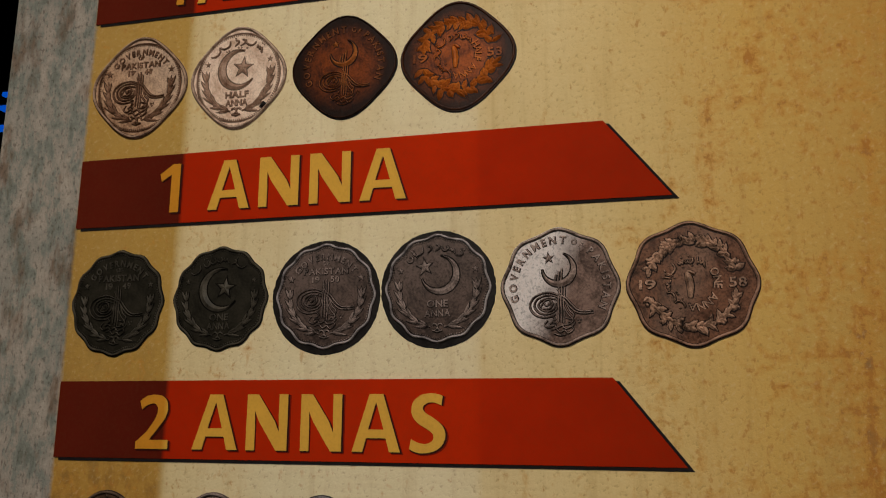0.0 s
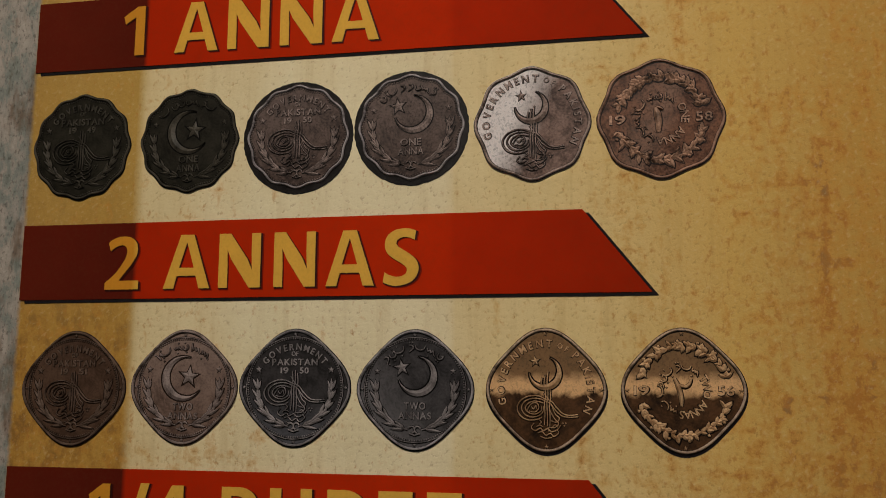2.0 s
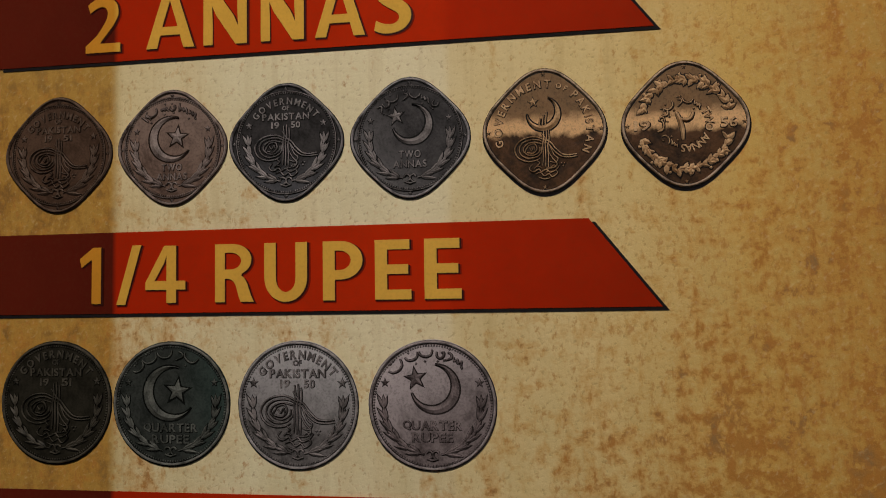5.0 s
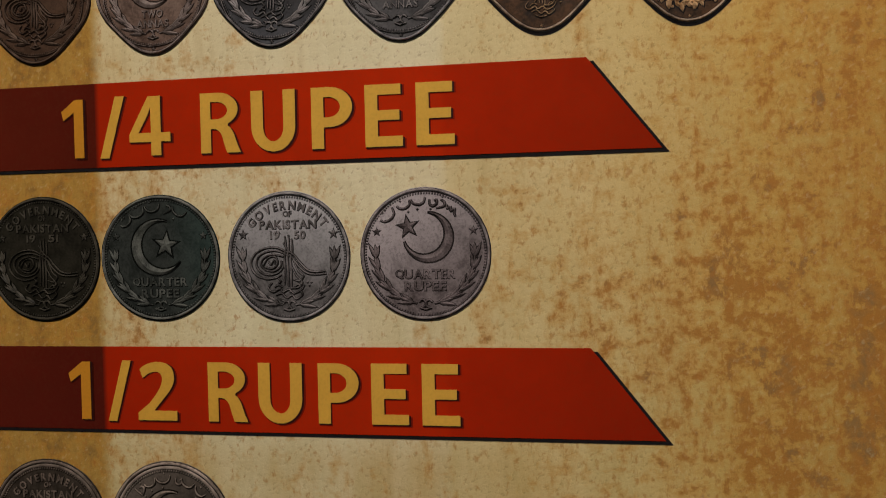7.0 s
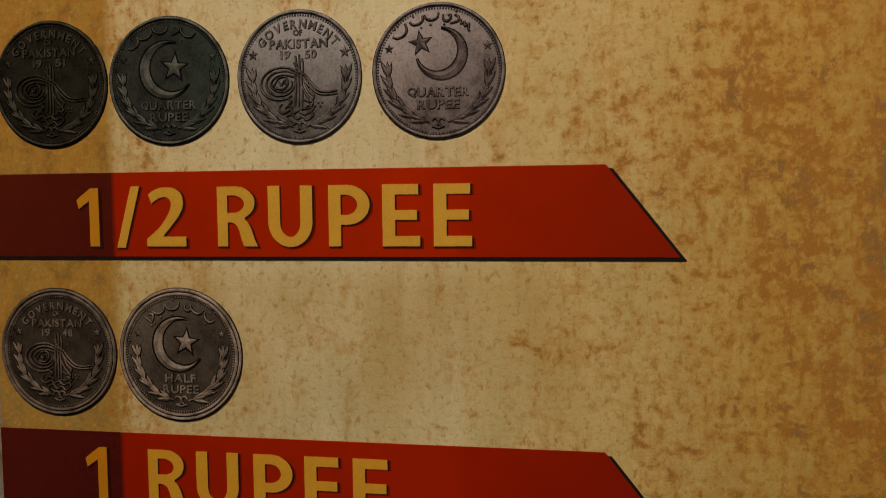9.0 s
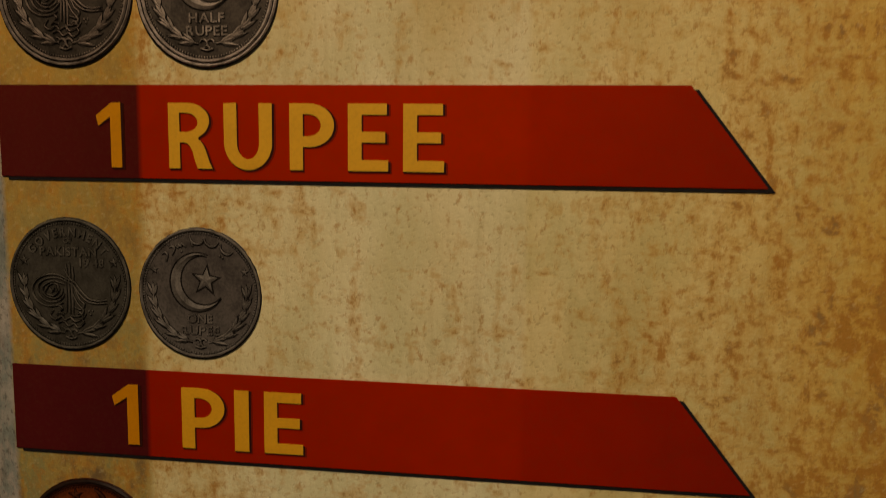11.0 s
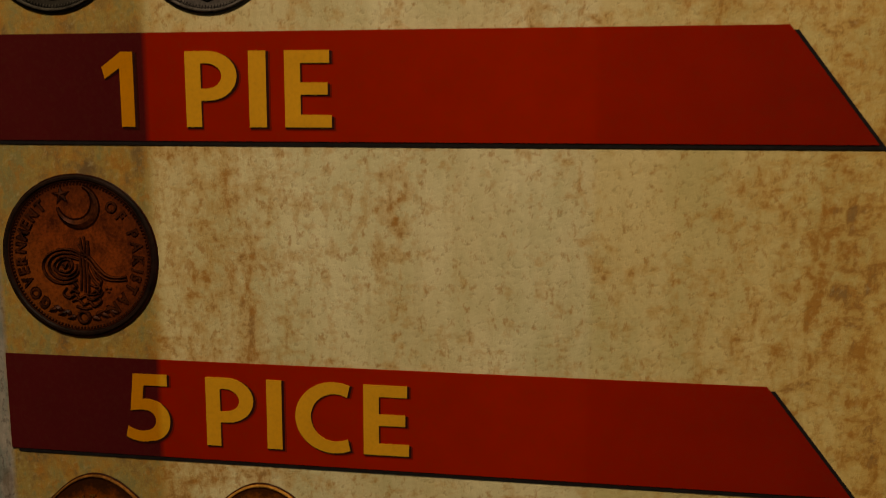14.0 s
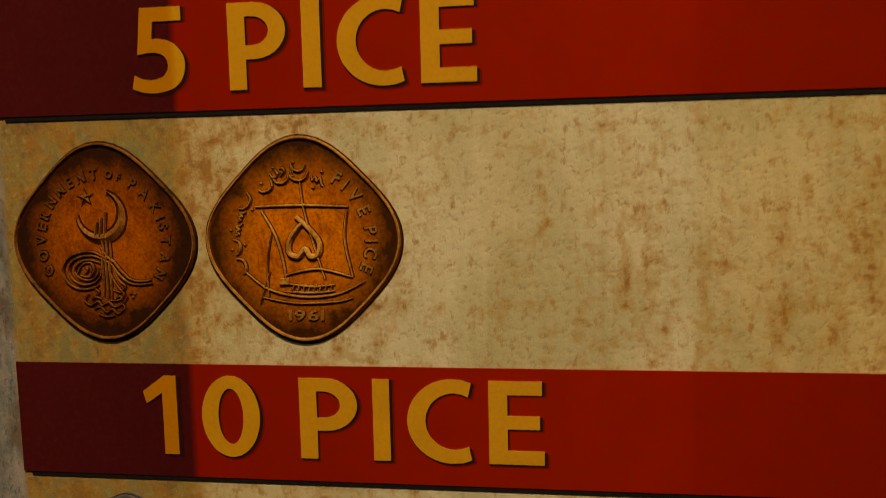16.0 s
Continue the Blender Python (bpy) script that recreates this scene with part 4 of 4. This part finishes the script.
def face_boat(coin, mat, k):
    """Reverse of the five: a square sail with the numeral over a boat."""
    t = Pieces()
    arc_word(t, "FIVE", 0.69, 61, 19, 0.125, W, W + T * 0.7)
    arc_word(t, "PICE", 0.70, 11, -27, 0.125, W, W + T * 0.7)
    word(t, "1961", 0.02, -0.73, 0.10, 0.36, W, W + T * 0.7)
    script_strokes(coin, mat, k, 0.60, 124, 70, 0.085, 31, 0.026)
    script_strokes(coin, mat, k, 0.68, 112, 78, 0.06, 35, 0.022)
    script_strokes(coin, mat, k, 0.66, 202, 132, 0.075, 33, 0.026)
    finish_each(t, "letter", mat, coin, k)
    s = Relief()
    for pts, wd in (([(-0.46, 0.32), (0.0, 0.33), (0.48, 0.31)], 0.035), ([(-0.40, 0.28), (-0.27, 0.05), (-0.20, -0.20), (-0.18, -0.36)], 0.035), ([(0.46, 0.28), (0.43, 0.0), (0.50, -0.36)], 0.03),
                    ([(-0.18, -0.34), (0.15, -0.28), (0.50, -0.36)], 0.03), ([(0.0, 0.58), (0.03, 0.30), (0.12, -0.05), (0.22, -0.38)], 0.022), ([(-0.30, 0.10), (-0.36, -0.20), (-0.36, -0.55)], 0.018), ([(-0.34, -0.30), (-0.45, -0.62)], 0.018)):
        s.ridge(curve(pts, 6), wd * 0.7, T, W, False, 0.3)
    finish(s, "sail", mat, coin, k)
    h = Relief()
    for pts, wd in (([(-0.60, -0.30), (-0.35, -0.48), (0.0, -0.55), (0.35, -0.52), (0.62, -0.40)], 0.035), ([(-0.45, -0.55), (-0.1, -0.61), (0.3, -0.60), (0.5, -0.56)], 0.022), ([(-0.2, -0.42), (0.1, -0.45), (0.32, -0.43)], 0.03), ([(-0.2, -0.50), (0.1, -0.51), (0.32, -0.49)], 0.03)):
        h.ridge(curve(pts, 6), wd * 0.7, T, W, False, 0.4)
    h.slab([(-0.24, -0.43), (-0.14, -0.43), (-0.14, -0.37), (-0.24, -0.37)][::1], W, W + T * 1.2, 0.1)
    for i in range(8):
        h.ridge([(-0.12 + 0.055 * i, -0.50), (-0.09 + 0.055 * i, -0.43)], 0.018, T, W)
    finish(h, "boat", mat, coin, k)
    n = Relief()
    n.ridge(curve([(-0.05, 0.22), (0.06, 0.12), (0.17, -0.02), (0.16, -0.14), (0.08, -0.16), (0.03, -0.09), (-0.04, -0.16), (-0.13, -0.13), (-0.13, -0.02), (-0.05, 0.10), (0.02, 0.17)], 6), 0.06, T * 1.6, W, False, 0.2)
    finish(n, "numeral", mat, coin, k)


def ink(name, field, worn, relief, relief_pale, rim=None, **more):
    """Field, relief, rim and dark shade inks of one coin; the shade is painted round its relief."""
    own = {a: b for a, b in more.items() if a != "painted_sheen"}
    raised = dict(own)
    if "patina" in own:
        raised["patina"] = tuple((a * 2 + b) / 4 for a, b in zip(own["patina"], relief))
    # near-black ink that stands for shade at the foot of the relief
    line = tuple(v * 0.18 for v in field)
    # relief has its own tones; the paler one stands in for glints
    return coin_ink(name, field, worn, **more), coin_ink(name + "_relief", relief, relief_pale, **raised), coin_ink(name + "_shade", line, tuple(v * 0.32 for v in field)), coin_ink(name + "_rim", *(rim or (relief, relief_pale)), **({} if rim else raised))


# several fields carry a highlight or a lit side painted into their colour
PALE = ink("pale_silver_print", (0.18, 0.088, 0.046), (0.55, 0.345, 0.21), (0.075, 0.032, 0.016), (0.27, 0.15, 0.090), rim=((0.16, 0.085, 0.05), (0.50, 0.35, 0.25)), painted_sheen=(0.7, 0.5, [(0.35, 0.0), (0.75, 0.7)], (0.60, 0.44, 0.32)), flecked=0.5)
ROSE = ink("rosy_silver_print", (0.60, 0.395, 0.275), (0.90, 0.70, 0.545), (0.15, 0.075, 0.044), (0.42, 0.27, 0.19), rim=((0.25, 0.15, 0.10), (0.60, 0.44, 0.34)))
COPPER = ink("dark_copper_print", (0.024, 0.006, 0.003), (0.20, 0.044, 0.006), (0.17, 0.045, 0.008), (0.46, 0.15, 0.035), rim=((0.010, 0.005, 0.003), (0.05, 0.016, 0.006)), patina=(0.007, 0.004, 0.003), size=0.040, flecked=0.5)
ORANGE = ink("orange_copper_print", (0.060, 0.012, 0.002), (0.36, 0.080, 0.007), (0.28, 0.058, 0.006), (0.62, 0.165, 0.018), rim=((0.012, 0.005, 0.003), (0.07, 0.020, 0.006)), patina=(0.012, 0.005, 0.003), size=0.042, flecked=0.5)
SOOT = ink("sooty_bronze_print", (0.010, 0.009, 0.006), (0.026, 0.023, 0.016), (0.020, 0.018, 0.013), (0.085, 0.074, 0.056))
BROWN = ink("grey_brown_nickel_print", (0.031, 0.0215, 0.018), (0.108, 0.074, 0.061), (0.045, 0.033, 0.029), (0.33, 0.255, 0.225), rim=((0.10, 0.085, 0.085), (0.46, 0.41, 0.41)), painted_sheen=(-0.35, 0.7, [(0.30, 0.0), (0.95, 0.75)], (0.185, 0.138, 0.12)), flecked=0.6)
UMBER = ink("umber_nickel_print", (0.047, 0.026, 0.016), (0.086, 0.049, 0.031), (0.055, 0.034, 0.023), (0.15, 0.100, 0.072), painted_sheen=(-0.9, 0.1, [(0.45, 0.0), (0.95, 0.6)], (0.12, 0.070, 0.045)))
TAUPE = ink("taupe_nickel_print", (0.076, 0.046, 0.034), (0.185, 0.122, 0.094), (0.080, 0.058, 0.050), (0.30, 0.235, 0.21), painted_sheen=(0.1, 0.9, [(0.30, 0.0), (0.95, 0.75)], (0.32, 0.232, 0.192)))
BLACKENED = ink("blackened_silver_print", (0.011, 0.010, 0.010), (0.044, 0.040, 0.040), (0.12, 0.105, 0.100), (0.34, 0.305, 0.30), rim=((0.05, 0.046, 0.047), (0.24, 0.22, 0.225)), painted_sheen=(-0.1, -0.9, [(0.55, 0.0), (0.95, 0.8)], (0.13, 0.13, 0.145)))
BLACKENED_PALE = ink("blackened_silver_print_paler", (0.017, 0.0155, 0.016), (0.058, 0.053, 0.054), (0.070, 0.060, 0.058), (0.27, 0.24, 0.235), rim=((0.09, 0.083, 0.085), (0.36, 0.33, 0.34)), painted_sheen=(-0.7, -0.6, [(0.45, 0.0), (0.85, 0.75)], (0.16, 0.15, 0.153)))
BRIGHT = ink("bright_nickel_print", (0.040, 0.022, 0.016), (0.22, 0.140, 0.110), (0.06, 0.036, 0.028), (0.44, 0.33, 0.28), painted_sheen=(-0.9, 0.35, [(0.40, 0.0), (0.66, 0.95)], (0.84, 0.77, 0.74)), flecked=0.5)
BUFFED = ink("buffed_nickel_print", (0.036, 0.015, 0.008), (0.175, 0.078, 0.042), (0.012, 0.007, 0.005), (0.52, 0.31, 0.205), rim=((0.090, 0.042, 0.025), (0.42, 0.245, 0.165)), painted_sheen=(-0.75, 0.35, [(0.38, 0.0), (0.48, 0.40), (0.56, 0.30), (0.72, 0.05)], (0.33, 0.21, 0.15)), flecked=0.6)
POLISHED = ink("polished_bronze_print", (0.018, 0.010, 0.005), (0.090, 0.042, 0.017), (0.25, 0.13, 0.055), (0.66, 0.42, 0.22), rim=((0.12, 0.080, 0.053), (0.52, 0.38, 0.27)), painted_sheen=(0.0, 1.0, [(0.44, 0.0), (0.485, 0.85), (0.545, 0.85), (0.62, 0.18)], (0.86, 0.52, 0.24)))
GREENISH = ink("green_black_silver_print", (0.016, 0.0185, 0.0165), (0.042, 0.046, 0.041), (0.026, 0.028, 0.024), (0.125, 0.128, 0.112), rim=((0.04, 0.04, 0.035), (0.20, 0.20, 0.18)), painted_sheen=(0.8, 0.1, [(0.55, 0.0), (0.95, 0.6)], (0.040, 0.075, 0.066)))
GREY = ink("grey_silver_print", (0.066, 0.060, 0.058), (0.165, 0.150, 0.148), (0.045, 0.039, 0.037), (0.25, 0.22, 0.215), rim=((0.10, 0.09, 0.09), (0.36, 0.33, 0.33)), painted_sheen=(0.1, 0.9, [(0.30, 0.0), (0.90, 0.80)], (0.60, 0.57, 0.58)))
MAUVE = ink("mauve_silver_print", (0.090, 0.070, 0.069), (0.215, 0.175, 0.175), (0.045, 0.034, 0.033), (0.22, 0.175, 0.175), rim=((0.08, 0.066, 0.066), (0.34, 0.29, 0.29)), painted_sheen=(-0.5, 0.75, [(0.30, 0.0), (0.90, 0.80)], (0.60, 0.52, 0.53)))
IRON = ink("dark_steel_print", (0.024, 0.019, 0.0145), (0.058, 0.045, 0.034), (0.055, 0.041, 0.031), (0.22, 0.165, 0.13), rim=((0.06, 0.046, 0.036), (0.22, 0.17, 0.138)))
SLATE = ink("slate_silver_print", (0.050, 0.041, 0.036), (0.096, 0.080, 0.070), (0.055, 0.046, 0.039), (0.16, 0.138, 0.12), painted_sheen=(-0.3, -0.8, [(0.50, 0.0), (0.95, 0.6)], (0.15, 0.132, 0.118)))
SLATE_DARK = ink("dark_slate_print", (0.030, 0.026, 0.020), (0.056, 0.049, 0.039), (0.036, 0.031, 0.024), (0.105, 0.092, 0.075))
PENNY = ink("red_copper_print", (0.055, 0.012, 0.004), (0.22, 0.044, 0.008), (0.012, 0.005, 0.003), (0.11, 0.026, 0.007), rim=((0.007, 0.005, 0.004), (0.022, 0.011, 0.008)), painted_sheen=(-0.7, -0.6, [(0.55, 0.0), (0.95, 0.7)], (0.40, 0.105, 0.014)), patina=(0.014, 0.006, 0.004), size=0.056, flecked=0.45)
STEEL = ink("light_steel_print", (0.033, 0.026, 0.0205), (0.082, 0.064, 0.050), (0.090, 0.069, 0.054), (0.34, 0.27, 0.22), rim=((0.12, 0.092, 0.075), (0.42, 0.335, 0.28)), painted_sheen=(-0.6, 0.7, [(0.45, 0.0), (0.95, 0.6)], (0.19, 0.155, 0.128)))
AMBER_DARK = ink("brown_bronze_print", (0.24, 0.045, 0.002), (0.52, 0.116, 0.004), (0.13, 0.042, 0.007), (0.44, 0.170, 0.030), rim=((0.060, 0.022, 0.006), (0.30, 0.120, 0.026)), patina=(0.018, 0.007, 0.003), size=0.0455, flecked=0.5)
AMBER = ink("amber_bronze_print", (0.42, 0.085, 0.002), (0.82, 0.22, 0.005), (0.42, 0.150, 0.018), (0.80, 0.40, 0.085), rim=((0.24, 0.100, 0.016), (0.60, 0.28, 0.055)), patina=(0.022, 0.008, 0.003), size=0.048, flecked=0.5)
HALO = coin_ink("sooty_cutout_edge", (0.006, 0.005, 0.005), (0.020, 0.017, 0.015))


def coin(row, u, v, w, h, shape, inks, label, face, beads=0, halo=0.0, under=0.0, inner=None, extra=0.0, fine=1.0, ragged=0.005, corners=False, drop=0.0):
    """A coin picture: body, raised rim, ring of beads, then its face."""
    k = (w + h) / 4
    band = 0.045 * fine
    pose_at = on_panel(u, v, 0.0002) @ Matrix.Diagonal((w / 2 / k, h / 2 / k, 1, 1))
    body = Relief()
    outline = ring_pts(shape, k)
    if ragged:
        chips = random.Random(row)
        outline = [(p * f, q * f) for p, q in outline for f in (1 - ragged * max(0, chips.uniform(-1.5, 1)),)]
    body.slab(outline, 0.0, W * k, 0.012)
    ob = part("coin_picture", body.mesh("coin_picture"), inks[0], panel, label, pose_at)
    if halo:
        e = Relief()
        e.slab([(p * (1 + random.uniform(-0.008, 0.008)), q * (1 + random.uniform(-0.008, 0.008))) for p, q in [(p, q - drop * k) for p, q in ring_pts(disc, k * halo, 120)]], 0.0, W * k * 0.5, 0.01)
        part("cutout_edge", e.mesh("cutout_edge"), HALO, ob, "sooty black edge of the cut-out")
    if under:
        # dark copy shifted down: the drop shadow printed under the coin
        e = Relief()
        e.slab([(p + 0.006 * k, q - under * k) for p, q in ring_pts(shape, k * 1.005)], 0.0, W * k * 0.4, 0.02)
        part("coin_drop_shadow", e.mesh("coin_drop_shadow"), BLACK, ob)
    r = Relief()
    r.ridge(ring_pts(shape, 0.985 - 0.5 * band), band, T * 1.1, W, True)
    finish(r, "rim", (inks[3], inks[2]), ob, k)
    if extra:
        r = Relief()
        r.ridge(ring_pts(shape, extra), 0.045, T, W, True)
        finish(r, "inner_rim", (inks[3], inks[2]), ob, k)
    if beads:
        r = Relief()
        r.beads(inner or 0.915, beads, 0.016, T * 0.9, W, shape if not inner else None)
        if inner:
            r.ridge(ring_pts(disc, inner + 0.028), 0.016, T * 0.6, W, True)
        finish(r, "bead_ring", inks[1:3], ob, k)
    if corners:
        s = Pieces()
        for p, q in ((0, 0.9), (0, -0.9), (0.9, 0), (-0.9, 0)):
            s.one().star(p, q, 0.036, T, W)
        finish_each(s, "star", inks[1:3], ob, k)
    face(ob, inks[1:3], k)
    return ob


def A(year, c=0.98, year_at=(-0.21, 0.20)):
    return lambda ob, mat, k: face_tughra(ob, mat, k, year, year_at, c)


def B(lines, flipped, seed, c=0.98):
    return lambda ob, mat, k: face_crescent(ob, mat, k, lines, flipped, seed, c)


def C(c=1.0, legend=(196, 84, 67, 47, -26), thick=0.82, r=0.75, h=0.125):
    return lambda ob, mat, k: face_arc(ob, mat, k, c, legend, thick, r, h)


def D(left, right, legend, numeral, c=1.0, seed=1, ring=0.68, big=1.0):
    return lambda ob, mat, k: face_wreath(ob, mat, k, left, right, legend, numeral, c, seed, ring, big)


WAVE12 = scallop(12, 0.024)
WAVE8 = scallop(8, 0.030)
# half anna
coin(0, 0.1510, 1.8595, 0.096, 0.097, diamond, PALE, "worn pale silver rounded-square coin with calligraphy", A("1948", 0.86), beads=120, inner=0.83)
rosy = coin(0, 0.2475, 1.8595, 0.091, 0.095, diamond, ROSE, "pale rosy silver rounded-square coin with crescent and star", B(("HALF", "ANNA"), False, 2, 0.86), beads=120, inner=0.83)
blot = Relief()
blot.fan([(0.57 + r * math.cos(a), -0.585 + r * math.sin(a)) for a, r in ((0.2, 0.07), (0.9, 0.04), (1.7, 0.06), (2.6, 0.045), (3.5, 0.08), (4.4, 0.05), (5.4, 0.045))], T, W * 2)
finish(blot, "ink_blot", (HALO, HALO), rosy, 0.0465)
coin(0, 0.3445, 1.8595, 0.093, 0.093, diamond, COPPER, "dark copper rounded-square coin with crescent and legend", C(0.95, (205, 90, 71, 52, -22)), under=0.012, fine=0.5)
coin(0, 0.4420, 1.8590, 0.096, 0.096, diamond, ORANGE, "orange copper rounded-square coin with leaf wreath", D("19", "53", "HALF ANNA", ONE, 0.92, 3), under=0.012)
# one anna
coin(1, 0.1475, 1.6655, 0.089, 0.091, WAVE12, SOOT, "nearly black scalloped coin with faint calligraphy", A("1949", 0.92), beads=124)
coin(1, 0.2430, 1.6665, 0.086, 0.087, WAVE12, SOOT, "nearly black scalloped coin with crescent and star", B(("ONE", "ANNA"), False, 5, 0.92), beads=124)
coin(1, 0.3350, 1.6655, 0.0855, 0.0860, WAVE12, BROWN, "grey-brown scalloped coin with calligraphy on a black cut-out", A("1950", 0.92), beads=124, halo=1.06, drop=0.020)
coin(1, 0.4265, 1.6690, 0.0855, 0.0860, WAVE12, BROWN, "grey-brown scalloped coin with crescent on a black cut-out", B(("ONE", "ANNA"), True, 7, 0.92), beads=124, halo=1.06, drop=0.020)
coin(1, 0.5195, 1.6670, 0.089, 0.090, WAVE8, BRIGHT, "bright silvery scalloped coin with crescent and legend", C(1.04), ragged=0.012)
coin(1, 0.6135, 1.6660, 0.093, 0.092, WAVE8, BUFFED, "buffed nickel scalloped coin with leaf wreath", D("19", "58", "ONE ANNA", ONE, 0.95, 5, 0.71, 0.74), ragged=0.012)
# two annas
coin(2, 0.1535, 1.4680, 0.091, 0.091, diamond, UMBER, "matt brown rounded-square coin with calligraphy", A("1951", 0.86), beads=128, inner=0.83, corners=True)
coin(2, 0.2475, 1.4695, 0.089, 0.089, diamond, TAUPE, "taupe rounded-square coin with crescent and star", B(("TWO", "ANNAS"), False, 9, 0.86), beads=128, inner=0.83, corners=True)
coin(2, 0.3375, 1.4695, 0.089, 0.089, diamond, BLACKENED, "blackened silver rounded-square coin with calligraphy", A("1950", 0.86), beads=128, inner=0.83, corners=True)
coin(2, 0.4305, 1.4685, 0.089, 0.089, diamond, BLACKENED_PALE, "blackened silver rounded-square coin with crescent", B(("TWO", "ANNAS"), True, 11, 0.86), beads=128, inner=0.83, corners=True)
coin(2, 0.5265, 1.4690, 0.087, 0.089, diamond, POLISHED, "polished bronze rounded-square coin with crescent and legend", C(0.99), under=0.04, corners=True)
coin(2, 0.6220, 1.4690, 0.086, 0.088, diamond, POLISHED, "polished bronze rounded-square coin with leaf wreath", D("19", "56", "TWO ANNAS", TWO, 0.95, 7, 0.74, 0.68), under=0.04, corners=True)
# quarter rupee
coin(3, 0.1540, 1.2785, 0.092, 0.093, disc, SOOT, "nearly black round coin with calligraphy", A("1951"), beads=136)
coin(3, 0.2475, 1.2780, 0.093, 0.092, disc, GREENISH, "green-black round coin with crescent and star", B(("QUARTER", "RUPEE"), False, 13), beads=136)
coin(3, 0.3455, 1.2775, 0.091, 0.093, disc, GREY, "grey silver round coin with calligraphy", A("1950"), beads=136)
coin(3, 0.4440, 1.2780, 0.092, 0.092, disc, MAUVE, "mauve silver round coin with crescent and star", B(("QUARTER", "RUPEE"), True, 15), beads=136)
# half rupee
coin(4, 0.1515, 1.0795, 0.096, 0.097, disc, IRON, "dark steel round coin with calligraphy and wide rim", A("1948", 0.90), beads=136, inner=0.86, extra=0.905)
coin(4, 0.2500, 1.0795, 0.097, 0.099, disc, STEEL, "dark steel round coin with crescent and wide rim", B(("HALF", "RUPEE"), False, 17, 0.90), beads=136, inner=0.86, extra=0.905)
# one rupee
coin(5, 0.1462, 0.8842, 0.090, 0.093, disc, SLATE_DARK, "dark slate round coin with worn calligraphy", A("1948", year_at=(0.27, 0.50)), beads=136)
coin(5, 0.2405, 0.8810, 0.087, 0.090, disc, SLATE, "slate grey round coin with crescent and star", B(("ONE", "RUPEE"), False, 19), beads=136, ragged=0.022)
# one pie
coin(6, 0.1535, 0.6950, 0.101, 0.100, disc, PENNY, "dark red copper round coin with crescent and legend", face_pie, beads=130, inner=0.885, fine=1.6)
# five pice
coin(7, 0.1562, 0.5043, 0.104, 0.106, diamond, AMBER_DARK, "amber bronze rounded-square coin with crescent and legend", C(0.97, (206, 94, 77, 58, -30), 0.85, 0.70, 0.105), under=0.012, fine=0.7)
coin(7, 0.2650, 0.5046, 0.104, 0.1065, diamond, AMBER, "amber bronze rounded-square coin with sailing boat", face_boat, under=0.012, fine=0.7)
# ten pice
coin(8, 0.1600, 0.3180, 0.096, 0.098, WAVE12, SLATE, "slate grey scalloped coin below the last heading", C(0.92))


# ---- lamps of the hall, with an added spotlight ----
def added_spot(eye, target):
    """An added, unseen black spotlight on a ceiling stem, open towards its target."""
    thing = tagged(new("added_spotlight"), "black metal ceiling spotlight, unseen, added to light the panel", "spotlight")
    m = look(eye, target)
    back = m @ Matrix.Translation((0, 0, 0.16))
    thing.location = (back.translation.x, back.translation.y, 3.0)
    inv = thing.matrix_basis.inverted()
    part("canopy", tube("canopy", 0.045, 0.02), LAMP_BLACK, thing, "", Matrix.Translation((0, 0, -0.01)))
    drop = 3.0 - back.translation.z
    part("stem", tube("stem", 0.008, drop), LAMP_BLACK, thing, "", Matrix.Translation((0, 0, -drop / 2)))
    part("head", tube("head", 0.055, 0.15, 28, 0.045), LAMP_BLACK, thing, "", inv @ m @ Matrix.Translation((0, 0, 0.135)))
    part("bulb", tube("bulb", 0.035, 0.004), WARM_GLOW, thing, "glowing warm lens", inv @ m @ Matrix.Translation((0, 0, 0.056)))
    return thing


added_spot(SPOT_AT, (0.42, 0, 1.0))


def led_bar(x, y, z, length, drop, turn):
    thing = tagged(new("led_bar"), "blue glowing light bar hung in the dark hall", "light bar", "blue light bars")
    thing.matrix_basis = pose(x, y, z, 0, 0, turn)
    part("housing", box("housing", (-length / 2, -0.015, 0.0), (length / 2, 0.015, 0.02), 0.003), LAMP_BLACK, thing)
    part("diffuser", box("diffuser", (-length / 2 + 0.005, -0.012, -0.014), (length / 2 - 0.005, 0.012, -0.001), 0.003), BLUE_GLOW, thing, "blue glowing strip")
    for u in (-0.4, 0.4):
        part("hanger", box("hanger", (u * length - 0.003, -0.003, 0.02), (u * length + 0.003, 0.003, drop)), LAMP_BLACK, thing)
    return thing


for x, y, z, length in ((-1.053, 1.22, 2.476, 0.22), (-1.048, 1.22, 2.435, 0.24), (-1.075, 1.22, 2.376, 0.26)):
    led_bar(x, y, z, length, 3.0 - z, 0)
